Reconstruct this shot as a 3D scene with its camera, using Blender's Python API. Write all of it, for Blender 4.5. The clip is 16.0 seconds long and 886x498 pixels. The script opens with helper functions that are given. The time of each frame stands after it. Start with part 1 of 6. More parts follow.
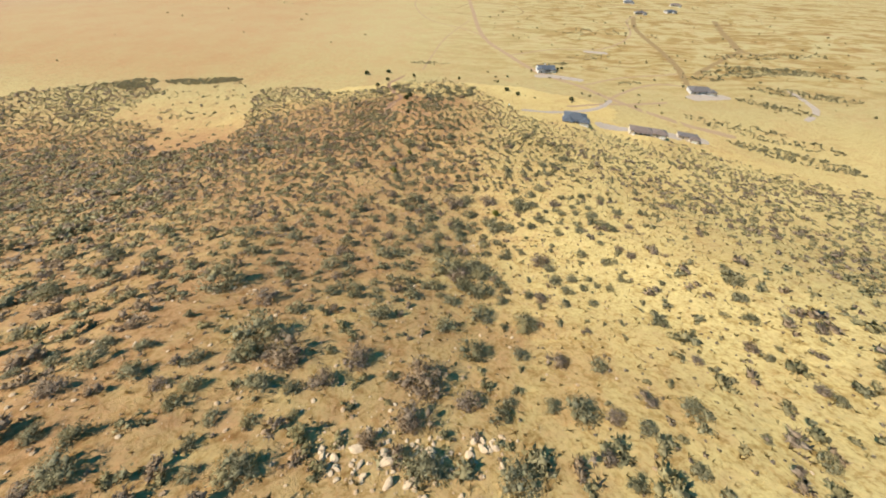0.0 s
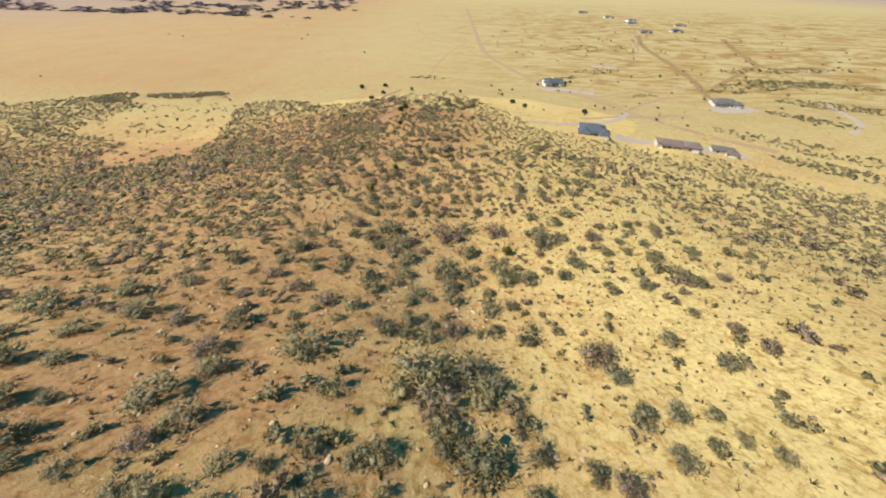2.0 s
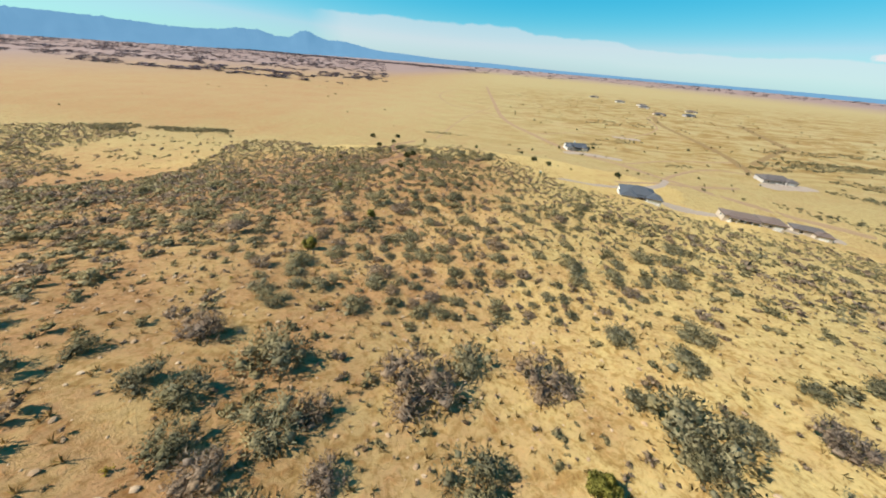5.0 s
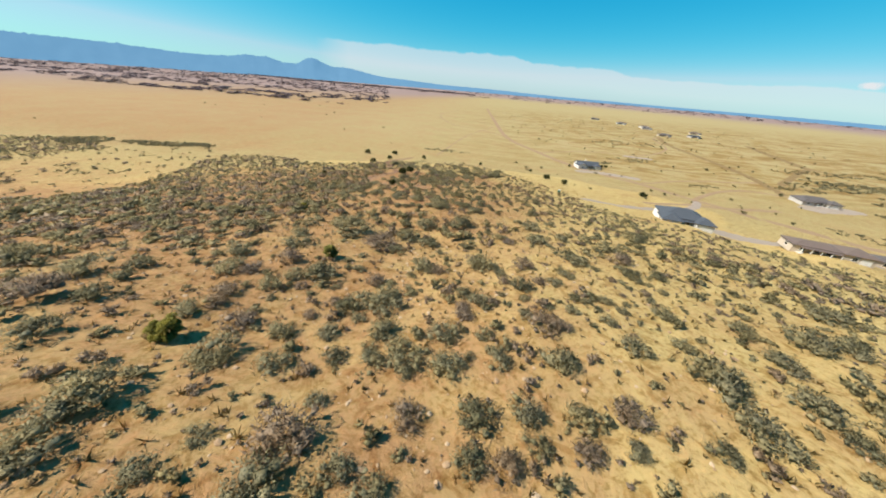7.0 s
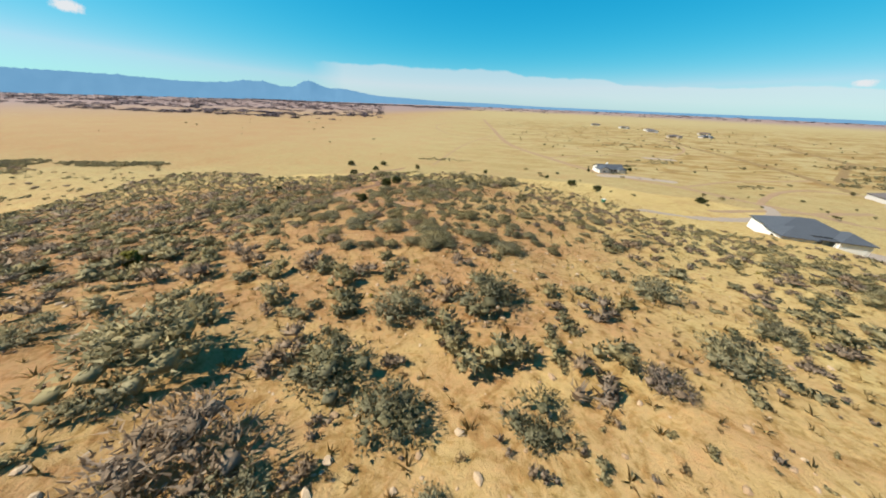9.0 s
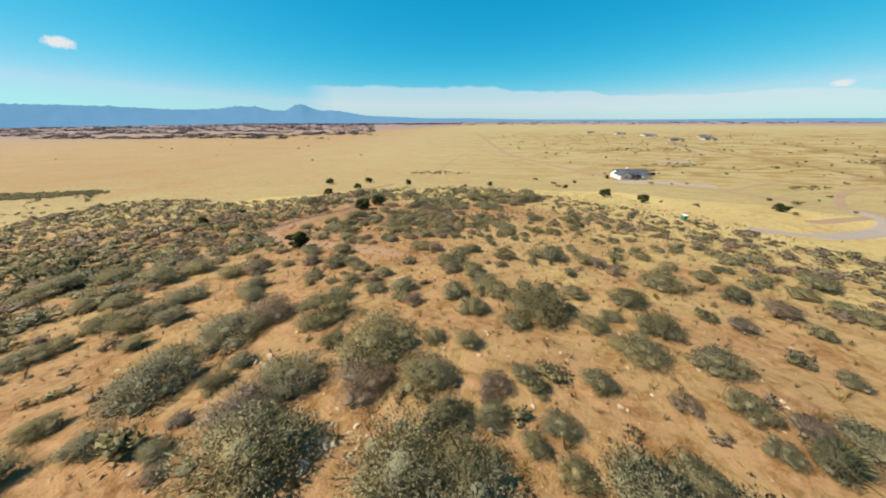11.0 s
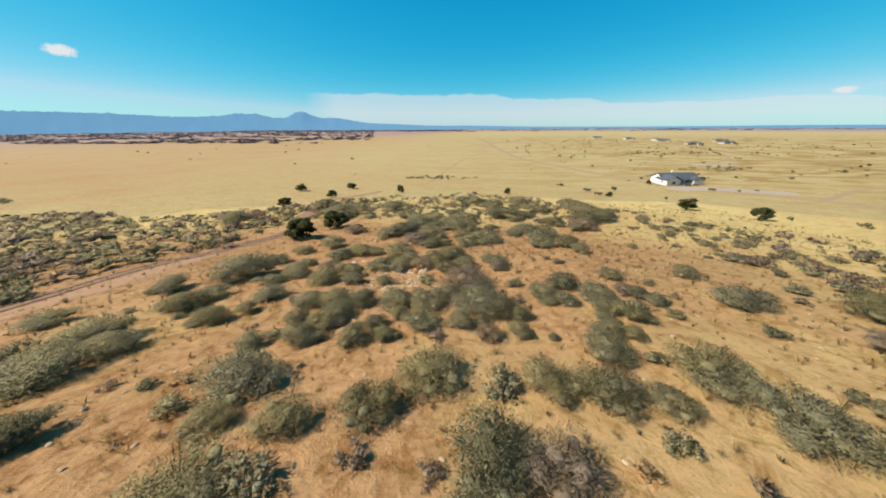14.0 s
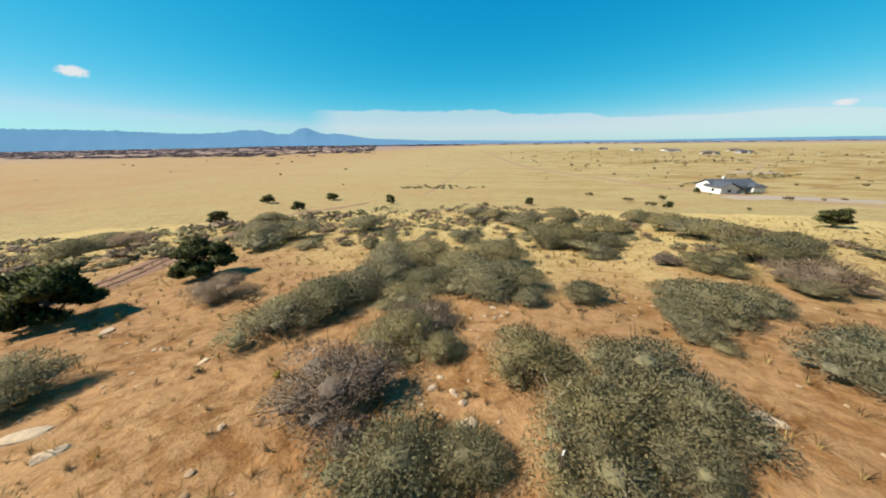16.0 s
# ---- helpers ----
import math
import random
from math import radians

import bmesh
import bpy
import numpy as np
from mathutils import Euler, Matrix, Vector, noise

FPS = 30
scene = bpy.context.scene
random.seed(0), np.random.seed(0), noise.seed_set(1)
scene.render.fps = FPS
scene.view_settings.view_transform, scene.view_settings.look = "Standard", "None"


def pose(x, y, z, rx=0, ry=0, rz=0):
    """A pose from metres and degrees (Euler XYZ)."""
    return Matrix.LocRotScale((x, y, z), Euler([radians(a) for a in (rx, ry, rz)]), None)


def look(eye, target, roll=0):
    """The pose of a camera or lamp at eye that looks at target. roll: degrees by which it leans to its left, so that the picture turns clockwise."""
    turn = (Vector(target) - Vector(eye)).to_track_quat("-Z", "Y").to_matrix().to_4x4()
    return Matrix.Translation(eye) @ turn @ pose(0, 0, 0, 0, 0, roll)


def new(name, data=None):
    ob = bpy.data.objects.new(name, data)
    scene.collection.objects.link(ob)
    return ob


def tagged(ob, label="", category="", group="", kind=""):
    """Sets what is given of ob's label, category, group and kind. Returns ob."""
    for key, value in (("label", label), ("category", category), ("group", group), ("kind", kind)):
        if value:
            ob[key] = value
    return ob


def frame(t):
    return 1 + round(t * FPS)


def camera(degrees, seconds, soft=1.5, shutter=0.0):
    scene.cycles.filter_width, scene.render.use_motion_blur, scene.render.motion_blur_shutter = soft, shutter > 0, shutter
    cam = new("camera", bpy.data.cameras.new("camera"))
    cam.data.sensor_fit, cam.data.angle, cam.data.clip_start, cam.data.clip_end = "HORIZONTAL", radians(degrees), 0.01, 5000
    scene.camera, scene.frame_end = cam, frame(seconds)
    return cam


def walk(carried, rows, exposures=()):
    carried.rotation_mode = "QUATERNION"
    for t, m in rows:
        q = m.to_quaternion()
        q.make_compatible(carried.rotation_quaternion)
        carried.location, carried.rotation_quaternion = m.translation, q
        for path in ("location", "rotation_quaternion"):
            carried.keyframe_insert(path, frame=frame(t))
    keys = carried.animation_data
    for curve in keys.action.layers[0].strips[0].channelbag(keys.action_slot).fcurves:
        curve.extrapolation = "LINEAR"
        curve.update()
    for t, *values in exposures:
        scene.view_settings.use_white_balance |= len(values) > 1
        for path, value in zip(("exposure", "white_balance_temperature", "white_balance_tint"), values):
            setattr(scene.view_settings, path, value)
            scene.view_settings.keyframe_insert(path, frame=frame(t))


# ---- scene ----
# ---- camera and its flight ----
cam = camera(116.0, 16.0, 1.9, 0.05)
PATH = [
    (0.0, (21.30, 38.33, 116.28), (20.26, 82.01, 64.84), 2.12),
    (0.5, (22.33, 45.45, 111.79), (20.90, 88.79, 60.06), 1.90),
    (1.0, (23.23, 52.43, 107.18), (21.63, 96.15, 55.78), 1.61),
    (1.5, (24.03, 59.45, 102.30), (22.17, 104.15, 51.75), 1.37),
    (2.0, (24.64, 66.68, 97.33), (22.44, 113.49, 48.78), 1.32),
    (2.5, (25.14, 74.10, 92.53), (22.36, 123.17, 46.28), 1.86),
    (3.0, (25.50, 81.61, 87.90), (22.05, 132.26, 43.42), 2.49),
    (3.5, (25.77, 89.05, 83.36), (21.78, 141.13, 40.61), 3.27),
    (4.0, (26.04, 95.98, 79.04), (21.56, 149.38, 37.99), 3.92),
    (6.5, (23.11, 124.74, 66.61), (17.59, 181.89, 31.10), 4.83),
    (7.0, (21.96, 134.31, 62.80), (16.23, 192.04, 28.28), 4.72),
    (7.5, (21.09, 144.33, 59.13), (14.97, 202.50, 25.43), 4.33),
    (8.0, (20.16, 154.55, 55.65), (13.78, 212.90, 22.33), 3.83),
    (10.5, (12.81, 204.96, 42.59), (6.86, 265.60, 13.55), -0.19),
    (11.0, (11.69, 212.18, 41.11), (5.74, 272.98, 12.39), -0.40),
    (11.5, (10.57, 219.15, 39.83), (4.67, 280.00, 11.22), -0.51),
    (12.0, (9.63, 225.65, 38.42), (3.69, 286.54, 9.88), -0.47),
    (12.5, (8.94, 232.01, 37.06), (2.81, 292.98, 8.75), -0.46),
    (13.0, (8.42, 238.54, 35.64), (2.27, 299.65, 7.63), -0.40),
    (13.5, (7.65, 245.42, 34.22), (1.49, 306.65, 6.51), -0.42),
    (14.0, (6.80, 252.68, 32.58), (0.73, 314.13, 5.32), -0.42),
    (14.5, (5.95, 260.27, 30.74), (-0.15, 321.92, 3.93), -0.59),
    (15.0, (5.22, 267.99, 28.81), (-0.86, 329.90, 2.61), -0.86),
    (15.5, (4.52, 275.59, 26.91), (-1.69, 337.81, 1.49), -0.62),
    (16.0, (3.77, 282.64, 25.18), (-2.89, 345.26, 0.89), -0.84),
]
walk(cam, [(t, look(eye, target, roll)) for t, eye, target, roll in PATH], ((0.0, 1.08), (2.5, 1.02), (5.0, 0.96), (9.0, 0.95), (12.5, 0.92), (16.0, 0.92)))

# ---- sky, sun and exposure ----
SUN_AZ, SUN_EL = -98.0, 47.0
world = bpy.data.worlds.new("clear_sky")
scene.world = world
world.use_nodes = True
wt = world.node_tree
sky = wt.nodes.new("ShaderNodeTexSky")
sky.sky_type = "NISHITA"
sky.sun_disc = False
sky.sun_elevation = radians(SUN_EL)
sky.sun_rotation = radians(SUN_AZ)
sky.altitude = 1500.0
sky.air_density, sky.dust_density, sky.ozone_density = 1.0, 0.6, 2.0
scaled = wt.nodes.new("ShaderNodeVectorMath")
scaled.operation = "SCALE"
scaled.inputs["Scale"].default_value = 0.11
split = wt.nodes.new("ShaderNodeSeparateColor")
joint = wt.nodes.new("ShaderNodeCombineColor")
wt.links.new(sky.outputs[0], scaled.inputs[0])
wt.links.new(scaled.outputs[0], split.inputs[0])
for channel, (power, gain, most) in enumerate(((3.0, 24.0, 4.4), (0.72, 9.1, 8.8), (0.46, 9.5, 10.0))):
    steep, strong, capped = (wt.nodes.new("ShaderNodeMath") for _ in range(3))
    steep.operation, strong.operation, capped.operation = "POWER", "MULTIPLY", "MINIMUM"
    steep.inputs[1].default_value, strong.inputs[1].default_value, capped.inputs[1].default_value = power, gain, most
    wt.links.new(split.outputs[channel], steep.inputs[0])
    wt.links.new(steep.outputs[0], strong.inputs[0])
    wt.links.new(strong.outputs[0], capped.inputs[0])
    wt.links.new(capped.outputs[0], joint.inputs[channel])
wt.links.new(joint.outputs[0], wt.nodes["Background"].inputs[0])
wt.nodes["Background"].inputs[1].default_value = 0.050
sun_dir = Vector((math.sin(radians(SUN_AZ)) * math.cos(radians(SUN_EL)), math.cos(radians(SUN_AZ)) * math.cos(radians(SUN_EL)), math.sin(radians(SUN_EL))))
sun = new("sun", bpy.data.lights.new("sun", "SUN"))
sun.data.energy, sun.data.angle, sun.data.color = 5.0, radians(0.53), (1.0, 0.925, 0.80)
sun.matrix_world = look(sun_dir * 500, (0, 0, 0))
scene.view_settings.exposure = 0.0

# ---- materials ----
def material(name, build):
    m = bpy.data.materials.new(name)
    m.use_nodes = True
    t = m.node_tree
    build(t, t.nodes["Principled BSDF"])
    return m


def noise_node(t, scale, detail=4.0, rough=0.6, coord=None, distort=0.0):
    n = t.nodes.new("ShaderNodeTexNoise")
    n.inputs["Scale"].default_value = scale
    n.inputs["Detail"].default_value = detail
    n.inputs["Roughness"].default_value = rough
    n.inputs["Distortion"].default_value = distort
    if coord is not None:
        t.links.new(coord, n.inputs["Vector"])
    return n.outputs["Fac"]


def ramp(t, fac, stops):
    r = t.nodes.new("ShaderNodeValToRGB")
    r.color_ramp.elements[0].position, r.color_ramp.elements[0].color = stops[0][0], (*stops[0][1], 1)
    r.color_ramp.elements[1].position, r.color_ramp.elements[1].color = stops[-1][0], (*stops[-1][1], 1)
    for p, c in stops[1:-1]:
        r.color_ramp.elements.new(p).color = (*c, 1)
    t.links.new(fac, r.inputs[0])
    return r.outputs[0]


def mixed(t, fac, a, b, mode="MIX"):
    n = t.nodes.new("ShaderNodeMix")
    n.data_type, n.blend_type = "RGBA", mode
    for value, socket in ((fac, n.inputs[0]), (a, n.inputs[6]), (b, n.inputs[7])):
        if isinstance(value, (int, float)):
            socket.default_value = value
        elif isinstance(value, tuple):
            socket.default_value = (*value, 1)
        else:
            t.links.new(value, socket)
    return n.outputs[2]


def maths(t, op, a, b=0.0, clamp=False):
    n = t.nodes.new("ShaderNodeMath")
    n.operation, n.use_clamp = op, clamp
    for value, socket in ((a, n.inputs[0]), (b, n.inputs[1])):
        if isinstance(value, (int, float)):
            socket.default_value = value
        else:
            t.links.new(value, socket)
    return n.outputs[0]


def world_place(t):
    return t.nodes.new("ShaderNodeNewGeometry").outputs["Position"]


def island(t):
    return t.nodes.new("ShaderNodeNewGeometry").outputs["Random Per Island"]


def bump(t, bsdf, height, distance, strength=1.0):
    b = t.nodes.new("ShaderNodeBump")
    b.inputs["Strength"].default_value = strength
    b.inputs["Distance"].default_value = distance
    t.links.new(height, b.inputs["Height"])
    t.links.new(b.outputs[0], bsdf.inputs["Normal"])


def attribute(t, name):
    a = t.nodes.new("ShaderNodeAttribute")
    a.attribute_name = name
    return a.outputs["Fac"]


def ground_build(t, b):
    p = world_place(t)
    big, mid = noise_node(t, 0.022, 5, 0.6, p), noise_node(t, 0.16, 5, 0.65, p, 0.6)
    fine, grit = noise_node(t, 1.7, 6, 0.7, p, 0.4), noise_node(t, 7.0, 4, 0.7, p)
    straw = mixed(t, mid, (0.341, 0.258, 0.11), (0.47, 0.372, 0.169))
    straw = mixed(t, ramp(t, big, [(0.38, (0, 0, 0)), (0.62, (1, 1, 1))]), straw, (0.395, 0.301, 0.129))
    earth = mixed(t, mid, (0.22, 0.12, 0.0558), (0.312, 0.188, 0.0924))
    soil = maths(t, "ADD", attribute(t, "soil"), maths(t, "MULTIPLY", maths(t, "SUBTRACT", mid, 0.5), 1.7))
    soil = maths(t, "ADD", soil, maths(t, "MULTIPLY", maths(t, "SUBTRACT", big, 0.5), 1.3))
    soil = maths(t, "ADD", soil, maths(t, "MULTIPLY", maths(t, "SUBTRACT", fine, 0.5), 1.5), True)
    pale = mixed(t, big, (0.268, 0.213, 0.0971), (0.32, 0.261, 0.13))
    straw = mixed(t, attribute(t, "plain"), straw, pale)
    c = mixed(t, soil, straw, earth)
    weeds = ramp(t, noise_node(t, 0.75, 5, 0.75, p, 1.2), [(0.52, (1, 1, 1)), (0.62, (0.74, 0.66, 0.53))])
    c = mixed(t, attribute(t, "near"), c, mixed(t, 0.85, c, weeds, "MULTIPLY"))
    clod = ramp(t, noise_node(t, 0.33, 6, 0.72, p, 1.6), [(0.40, (1.10, 1.08, 1.04)), (0.52, (1, 1, 1)), (0.60, (0.74, 0.64, 0.50)), (0.70, (0.60, 0.50, 0.38))])
    c = mixed(t, attribute(t, "near"), c, mixed(t, 0.8, c, clod, "MULTIPLY"))
    streak = t.nodes.new("ShaderNodeMapping")
    streak.inputs["Scale"].default_value = (0.5, 1.4, 1.0)
    t.links.new(p, streak.inputs["Vector"])
    patchy = ramp(t, noise_node(t, 0.030, 6, 0.68, streak.outputs[0], 1.5), [(0.46, (1, 1, 1)), (0.53, (0.82, 0.70, 0.54)), (0.62, (0.60, 0.47, 0.35))])
    c = mixed(t, attribute(t, "weedy"), c, mixed(t, 1.0, c, patchy, "MULTIPLY"))
    speck = ramp(t, fine, [(0.36, (0.64, 0.56, 0.46)), (0.45, (0.92, 0.89, 0.84)), (0.54, (1.04, 1.03, 1.0)), (0.64, (1.22, 1.19, 1.10))])
    c = mixed(t, attribute(t, "near"), c, mixed(t, 1.0, c, speck, "MULTIPLY"))
    # distance haze, put into the ground colour as a pink-lilac tint
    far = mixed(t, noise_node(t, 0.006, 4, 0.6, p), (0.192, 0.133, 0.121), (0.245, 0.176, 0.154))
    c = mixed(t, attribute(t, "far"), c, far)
    t.links.new(c, b.inputs["Base Color"])
    b.inputs["Roughness"].default_value = 0.95
    b.inputs["Specular IOR Level"].default_value = 0.1
    bump(t, b, maths(t, "ADD", fine, maths(t, "MULTIPLY", grit, 0.45)), 0.30, 0.6)


def dirt_build(low, high):
    def build(t, b):
        p = world_place(t)
        mid, fine = noise_node(t, 0.5, 5, 0.65, p), noise_node(t, 5.0, 5, 0.7, p)
        c = mixed(t, mid, low, high)
        c = mixed(t, 1.0, c, ramp(t, fine, [(0.3, (0.72, 0.68, 0.64)), (0.6, (1.06, 1.05, 1.04))]), "MULTIPLY")
        t.links.new(c, b.inputs["Base Color"])
        b.inputs["Roughness"].default_value = 0.95
        b.inputs["Specular IOR Level"].default_value = 0.1
        bump(t, b, fine, 0.05, 0.6)
    return build


def leaf_build(dark, mid, light, patch=0.35):
    def build(t, b):
        p = world_place(t)
        own = t.nodes.new("ShaderNodeObjectInfo").outputs["Random"]
        c = ramp(t, island(t), [(0.0, dark), (0.45, mid), (1.0, light)])
        tone = maths(t, "ADD", noise_node(t, patch, 2, 0.5, p), maths(t, "MULTIPLY", own, 0.25))
        c = mixed(t, 1.0, c, ramp(t, tone, [(0.35, (0.82, 0.82, 0.88)), (0.55, (1, 1, 1)), (0.8, (1.2, 1.1, 0.92))]), "MULTIPLY")
        t.links.new(c, b.inputs["Base Color"])
        b.inputs["Roughness"].default_value = 0.75
        b.inputs["Specular IOR Level"].default_value = 0.2
        thin = t.nodes.new("ShaderNodeBsdfTranslucent")
        t.links.new(c, thin.inputs["Color"])
        both = t.nodes.new("ShaderNodeMixShader")
        both.inputs[0].default_value = 0.36
        t.links.new(b.outputs[0], both.inputs[1])
        t.links.new(thin.outputs[0], both.inputs[2])
        for n in t.nodes:
            if n.type == "OUTPUT_MATERIAL":
                t.links.new(both.outputs[0], n.inputs["Surface"])
    return build


def plain_build(color, rough, vary=0.12, scale=3.0, metal=0.0, relief=0.0):
    def build(t, b):
        p = world_place(t)
        n = noise_node(t, scale, 5, 0.65, p)
        c = mixed(t, n, tuple(v * (1 - vary) for v in color), tuple(min(1, v * (1 + vary)) for v in color))
        t.links.new(c, b.inputs["Base Color"])
        b.inputs["Roughness"].default_value = rough
        b.inputs["Metallic"].default_value = metal
        if relief:
            bump(t, b, n, relief)
    return build


def stone_build(t, b):
    p = world_place(t)
    c = ramp(t, island(t), [(0.0, (0.277, 0.181, 0.1)), (0.5, (0.355, 0.248, 0.15)), (1.0, (0.433, 0.328, 0.218))])
    c = mixed(t, 1.0, c, ramp(t, noise_node(t, 6.0, 5, 0.7, p), [(0.3, (0.7, 0.66, 0.62)), (0.65, (1.08, 1.06, 1.02))]), "MULTIPLY")
    t.links.new(c, b.inputs["Base Color"])
    b.inputs["Roughness"].default_value = 0.9
    bump(t, b, noise_node(t, 14.0, 4, 0.7, p), 0.03)


GROUND = material("dry_grass_soil_and_haze", ground_build)
DIRT = material("packed_dirt", dirt_build((0.235, 0.155, 0.092), (0.29, 0.20, 0.125)))
GRAVEL = material("pale_gravel", dirt_build((0.25, 0.202, 0.163), (0.319, 0.266, 0.219)))
RED_DIRT = material("reddish_track_dirt", dirt_build((0.176, 0.101, 0.0647), (0.234, 0.141, 0.0925)))
BROWN = material("brown_weeds", dirt_build((0.16, 0.106, 0.0506), (0.234, 0.16, 0.0731)))
SAGE = material("grey_green_leaves", leaf_build((0.188, 0.165, 0.0911), (0.238, 0.211, 0.118), (0.296, 0.266, 0.158)))
OLIVE = material("olive_leaves", leaf_build((0.127, 0.114, 0.059), (0.175, 0.159, 0.0848), (0.226, 0.206, 0.122)))
TWIG = material("brown_twigs", leaf_build((0.175, 0.129, 0.09), (0.238, 0.181, 0.128), (0.301, 0.234, 0.173)))
STRAW = material("dry_grass_blades", leaf_build((0.23, 0.153, 0.0553), (0.359, 0.257, 0.0957), (0.471, 0.35, 0.152)))
YELLOW = material("yellow_weed", leaf_build((0.206, 0.151, 0.0206), (0.317, 0.248, 0.0344), (0.399, 0.323, 0.0688)))
JUNIPER = material("juniper_needles", leaf_build((0.0224, 0.0288, 0.0096), (0.056, 0.064, 0.0208), (0.104, 0.112, 0.0384)))
YOUNG_JUNIPER = material("young_juniper_needles", leaf_build((0.119, 0.123, 0.0252), (0.196, 0.196, 0.0448), (0.294, 0.28, 0.077)))
YUCCA = material("yucca_blades", leaf_build((0.0568, 0.068, 0.0284), (0.114, 0.119, 0.0568), (0.205, 0.187, 0.0964)))
# purple-grey because the haze over the distant trees is mixed into their colour
HAZY_FARTREE = material("far_woodland", leaf_build((0.0985, 0.078, 0.0941), (0.155, 0.123, 0.143), (0.222, 0.175, 0.198), 0.004))
DULL = material("dull_brown_tuft", leaf_build((0.199, 0.129, 0.0625), (0.28, 0.189, 0.0883), (0.38, 0.266, 0.129)))
BARK = material("grey_bark", plain_build((0.16, 0.12, 0.09), 0.9, 0.3, 9.0, 0.0, 0.02))
STONE = material("tan_limestone", stone_build)

# ---- mesh helpers ----
rng = np.random.default_rng(7)


def mesh_from(name, verts, faces, mat, smooth=False):
    """A mesh out of an array of places (or places and normals) and an array of faces that all have as many corners."""
    verts, faces = np.asarray(verts, np.float32), np.asarray(faces, np.int32)
    normals = verts[:, 3:6] if verts.shape[1] == 6 else None
    verts = np.ascontiguousarray(verts[:, :3])
    me = bpy.data.meshes.new(name)
    k = faces.shape[1]
    me.vertices.add(len(verts))
    me.vertices.foreach_set("co", verts.ravel())
    me.loops.add(faces.size)
    me.loops.foreach_set("vertex_index", faces.ravel())
    me.polygons.add(len(faces))
    me.polygons.foreach_set("loop_start", np.arange(0, faces.size, k, dtype=np.int32))
    me.polygons.foreach_set("use_smooth", np.full(len(faces), smooth or normals is not None))
    me.update(calc_edges=True)
    if normals is not None:
        me.normals_split_custom_set_from_vertices(normals)
    me.materials.append(mat)
    return me


def part(name, data, mat, parent, label=""):
    """Links a bmesh or a mesh as one object under a thing or a part."""
    if isinstance(data, bmesh.types.BMesh):
        me = bpy.data.meshes.new(name)
        data.to_mesh(me)
        data.free()
        me.materials.append(mat)
    else:
        me = data
    ob = new(name, me)
    ob.parent = parent
    if label:
        tagged(ob, label)
    return ob


def thing(name, x, y, z, turn, label, category, group="", kind=""):
    ob = new(name)
    ob.empty_display_size = 0.2
    ob.matrix_basis = pose(x, y, z, 0, 0, turn)
    return tagged(ob, label, category, group, kind)


def add_box(bm, x0, y0, z0, x1, y1, z1, bevel=0.0):
    made = bmesh.ops.create_cube(bm, size=1, matrix=Matrix.Translation(((x0 + x1) / 2, (y0 + y1) / 2, (z0 + z1) / 2)) @ Matrix.Diagonal((x1 - x0, y1 - y0, z1 - z0, 1)))
    if bevel:
        edges = list({e for v in made["verts"] for e in v.link_edges})
        bmesh.ops.bevel(bm, geom=edges, offset=bevel, segments=1, affect="EDGES")


def box(x0, y0, z0, x1, y1, z1, bevel=0.0):
    bm = bmesh.new()
    add_box(bm, x0, y0, z0, x1, y1, z1, bevel)
    return bm

# ---- the lie of the land ----
PLAN = 1.35  # metres to one unit of the plan in which hill, tracks and scrub are laid out


# swells and hollows of the slope: x, y, rise in metres
RISES = [(-18, 55, 2.2), (8, 55, 1.5), (34, 55, -1.4), (62, 55, -1.6), (-18, 80, 0.9), (8, 80, 1.8), (34, 80, -0.7), (62, 80, -0.8), (-18, 107, 0.8), (8, 107, 1.8), (34, 107, -1.1), (-18, 134, 0.9), (8, 134, -0.4), (34, 134, -1.8), (8, 162, -1.6), (34, 162, 0.9), (62, 162, -0.4), (8, 190, -1.1), (34, 190, -0.3), (5, 226, 0.5), (115, 262, 2.2), (172, 256, 3.6), (196, 262, 1.4)]


def softplus(v, w):
    return w * np.logaddexp(0, v / w)


def terrain(x, y):
    """The height of the ground at a place, in metres."""
    x, y = np.asarray(x, float) / PLAN, np.asarray(y, float) / PLAN
    spread = 87.0 + softplus((180 - y) * 0.84, 10)
    profile = 0.155 * softplus(298 - y, 14) + 0.417 * softplus(77.2 - y, 20)
    z = profile * np.exp(-((x - 20.7) ** 2) / (2 * spread ** 2))
    z = z - 3.4 * np.exp(-((x - 18) / 22) ** 2 - ((y - 66) / 34) ** 2)
    z = z + 2.6 * np.exp(-((x - 78) / 30) ** 2 - ((y - 62) / 34) ** 2)
    z = z + 2.8 * np.exp(-((x + 36) / 26) ** 2 - ((y - 64) / 30) ** 2)
    z = z + 1.2 * np.exp(-((x - 12) / 22) ** 2 - ((y - 176) / 26) ** 2)
    z = z - 3.0 * np.exp(-((x - 115) / 45) ** 2 - ((y - 200) / 26) ** 2)
    for cx, cy, rise_by in RISES:
        z = z + rise_by * np.exp(-((x - cx / PLAN) * PLAN / 17) ** 2 - ((y - cy / PLAN) * PLAN / 18) ** 2) / PLAN
    hill = np.clip((330 - y) / 60, 0, 1)
    z = z + hill * (0.28 * np.sin(x / 7.3 + 1.1 * np.sin(y / 11)) * np.sin(y / 8.1 + 0.7) + 0.10 * np.sin(x / 2.3 + y / 3.7) * np.sin(y / 2.9 - x / 4.1))
    return z * PLAN


def height(x, y):
    return float(terrain(x, y))


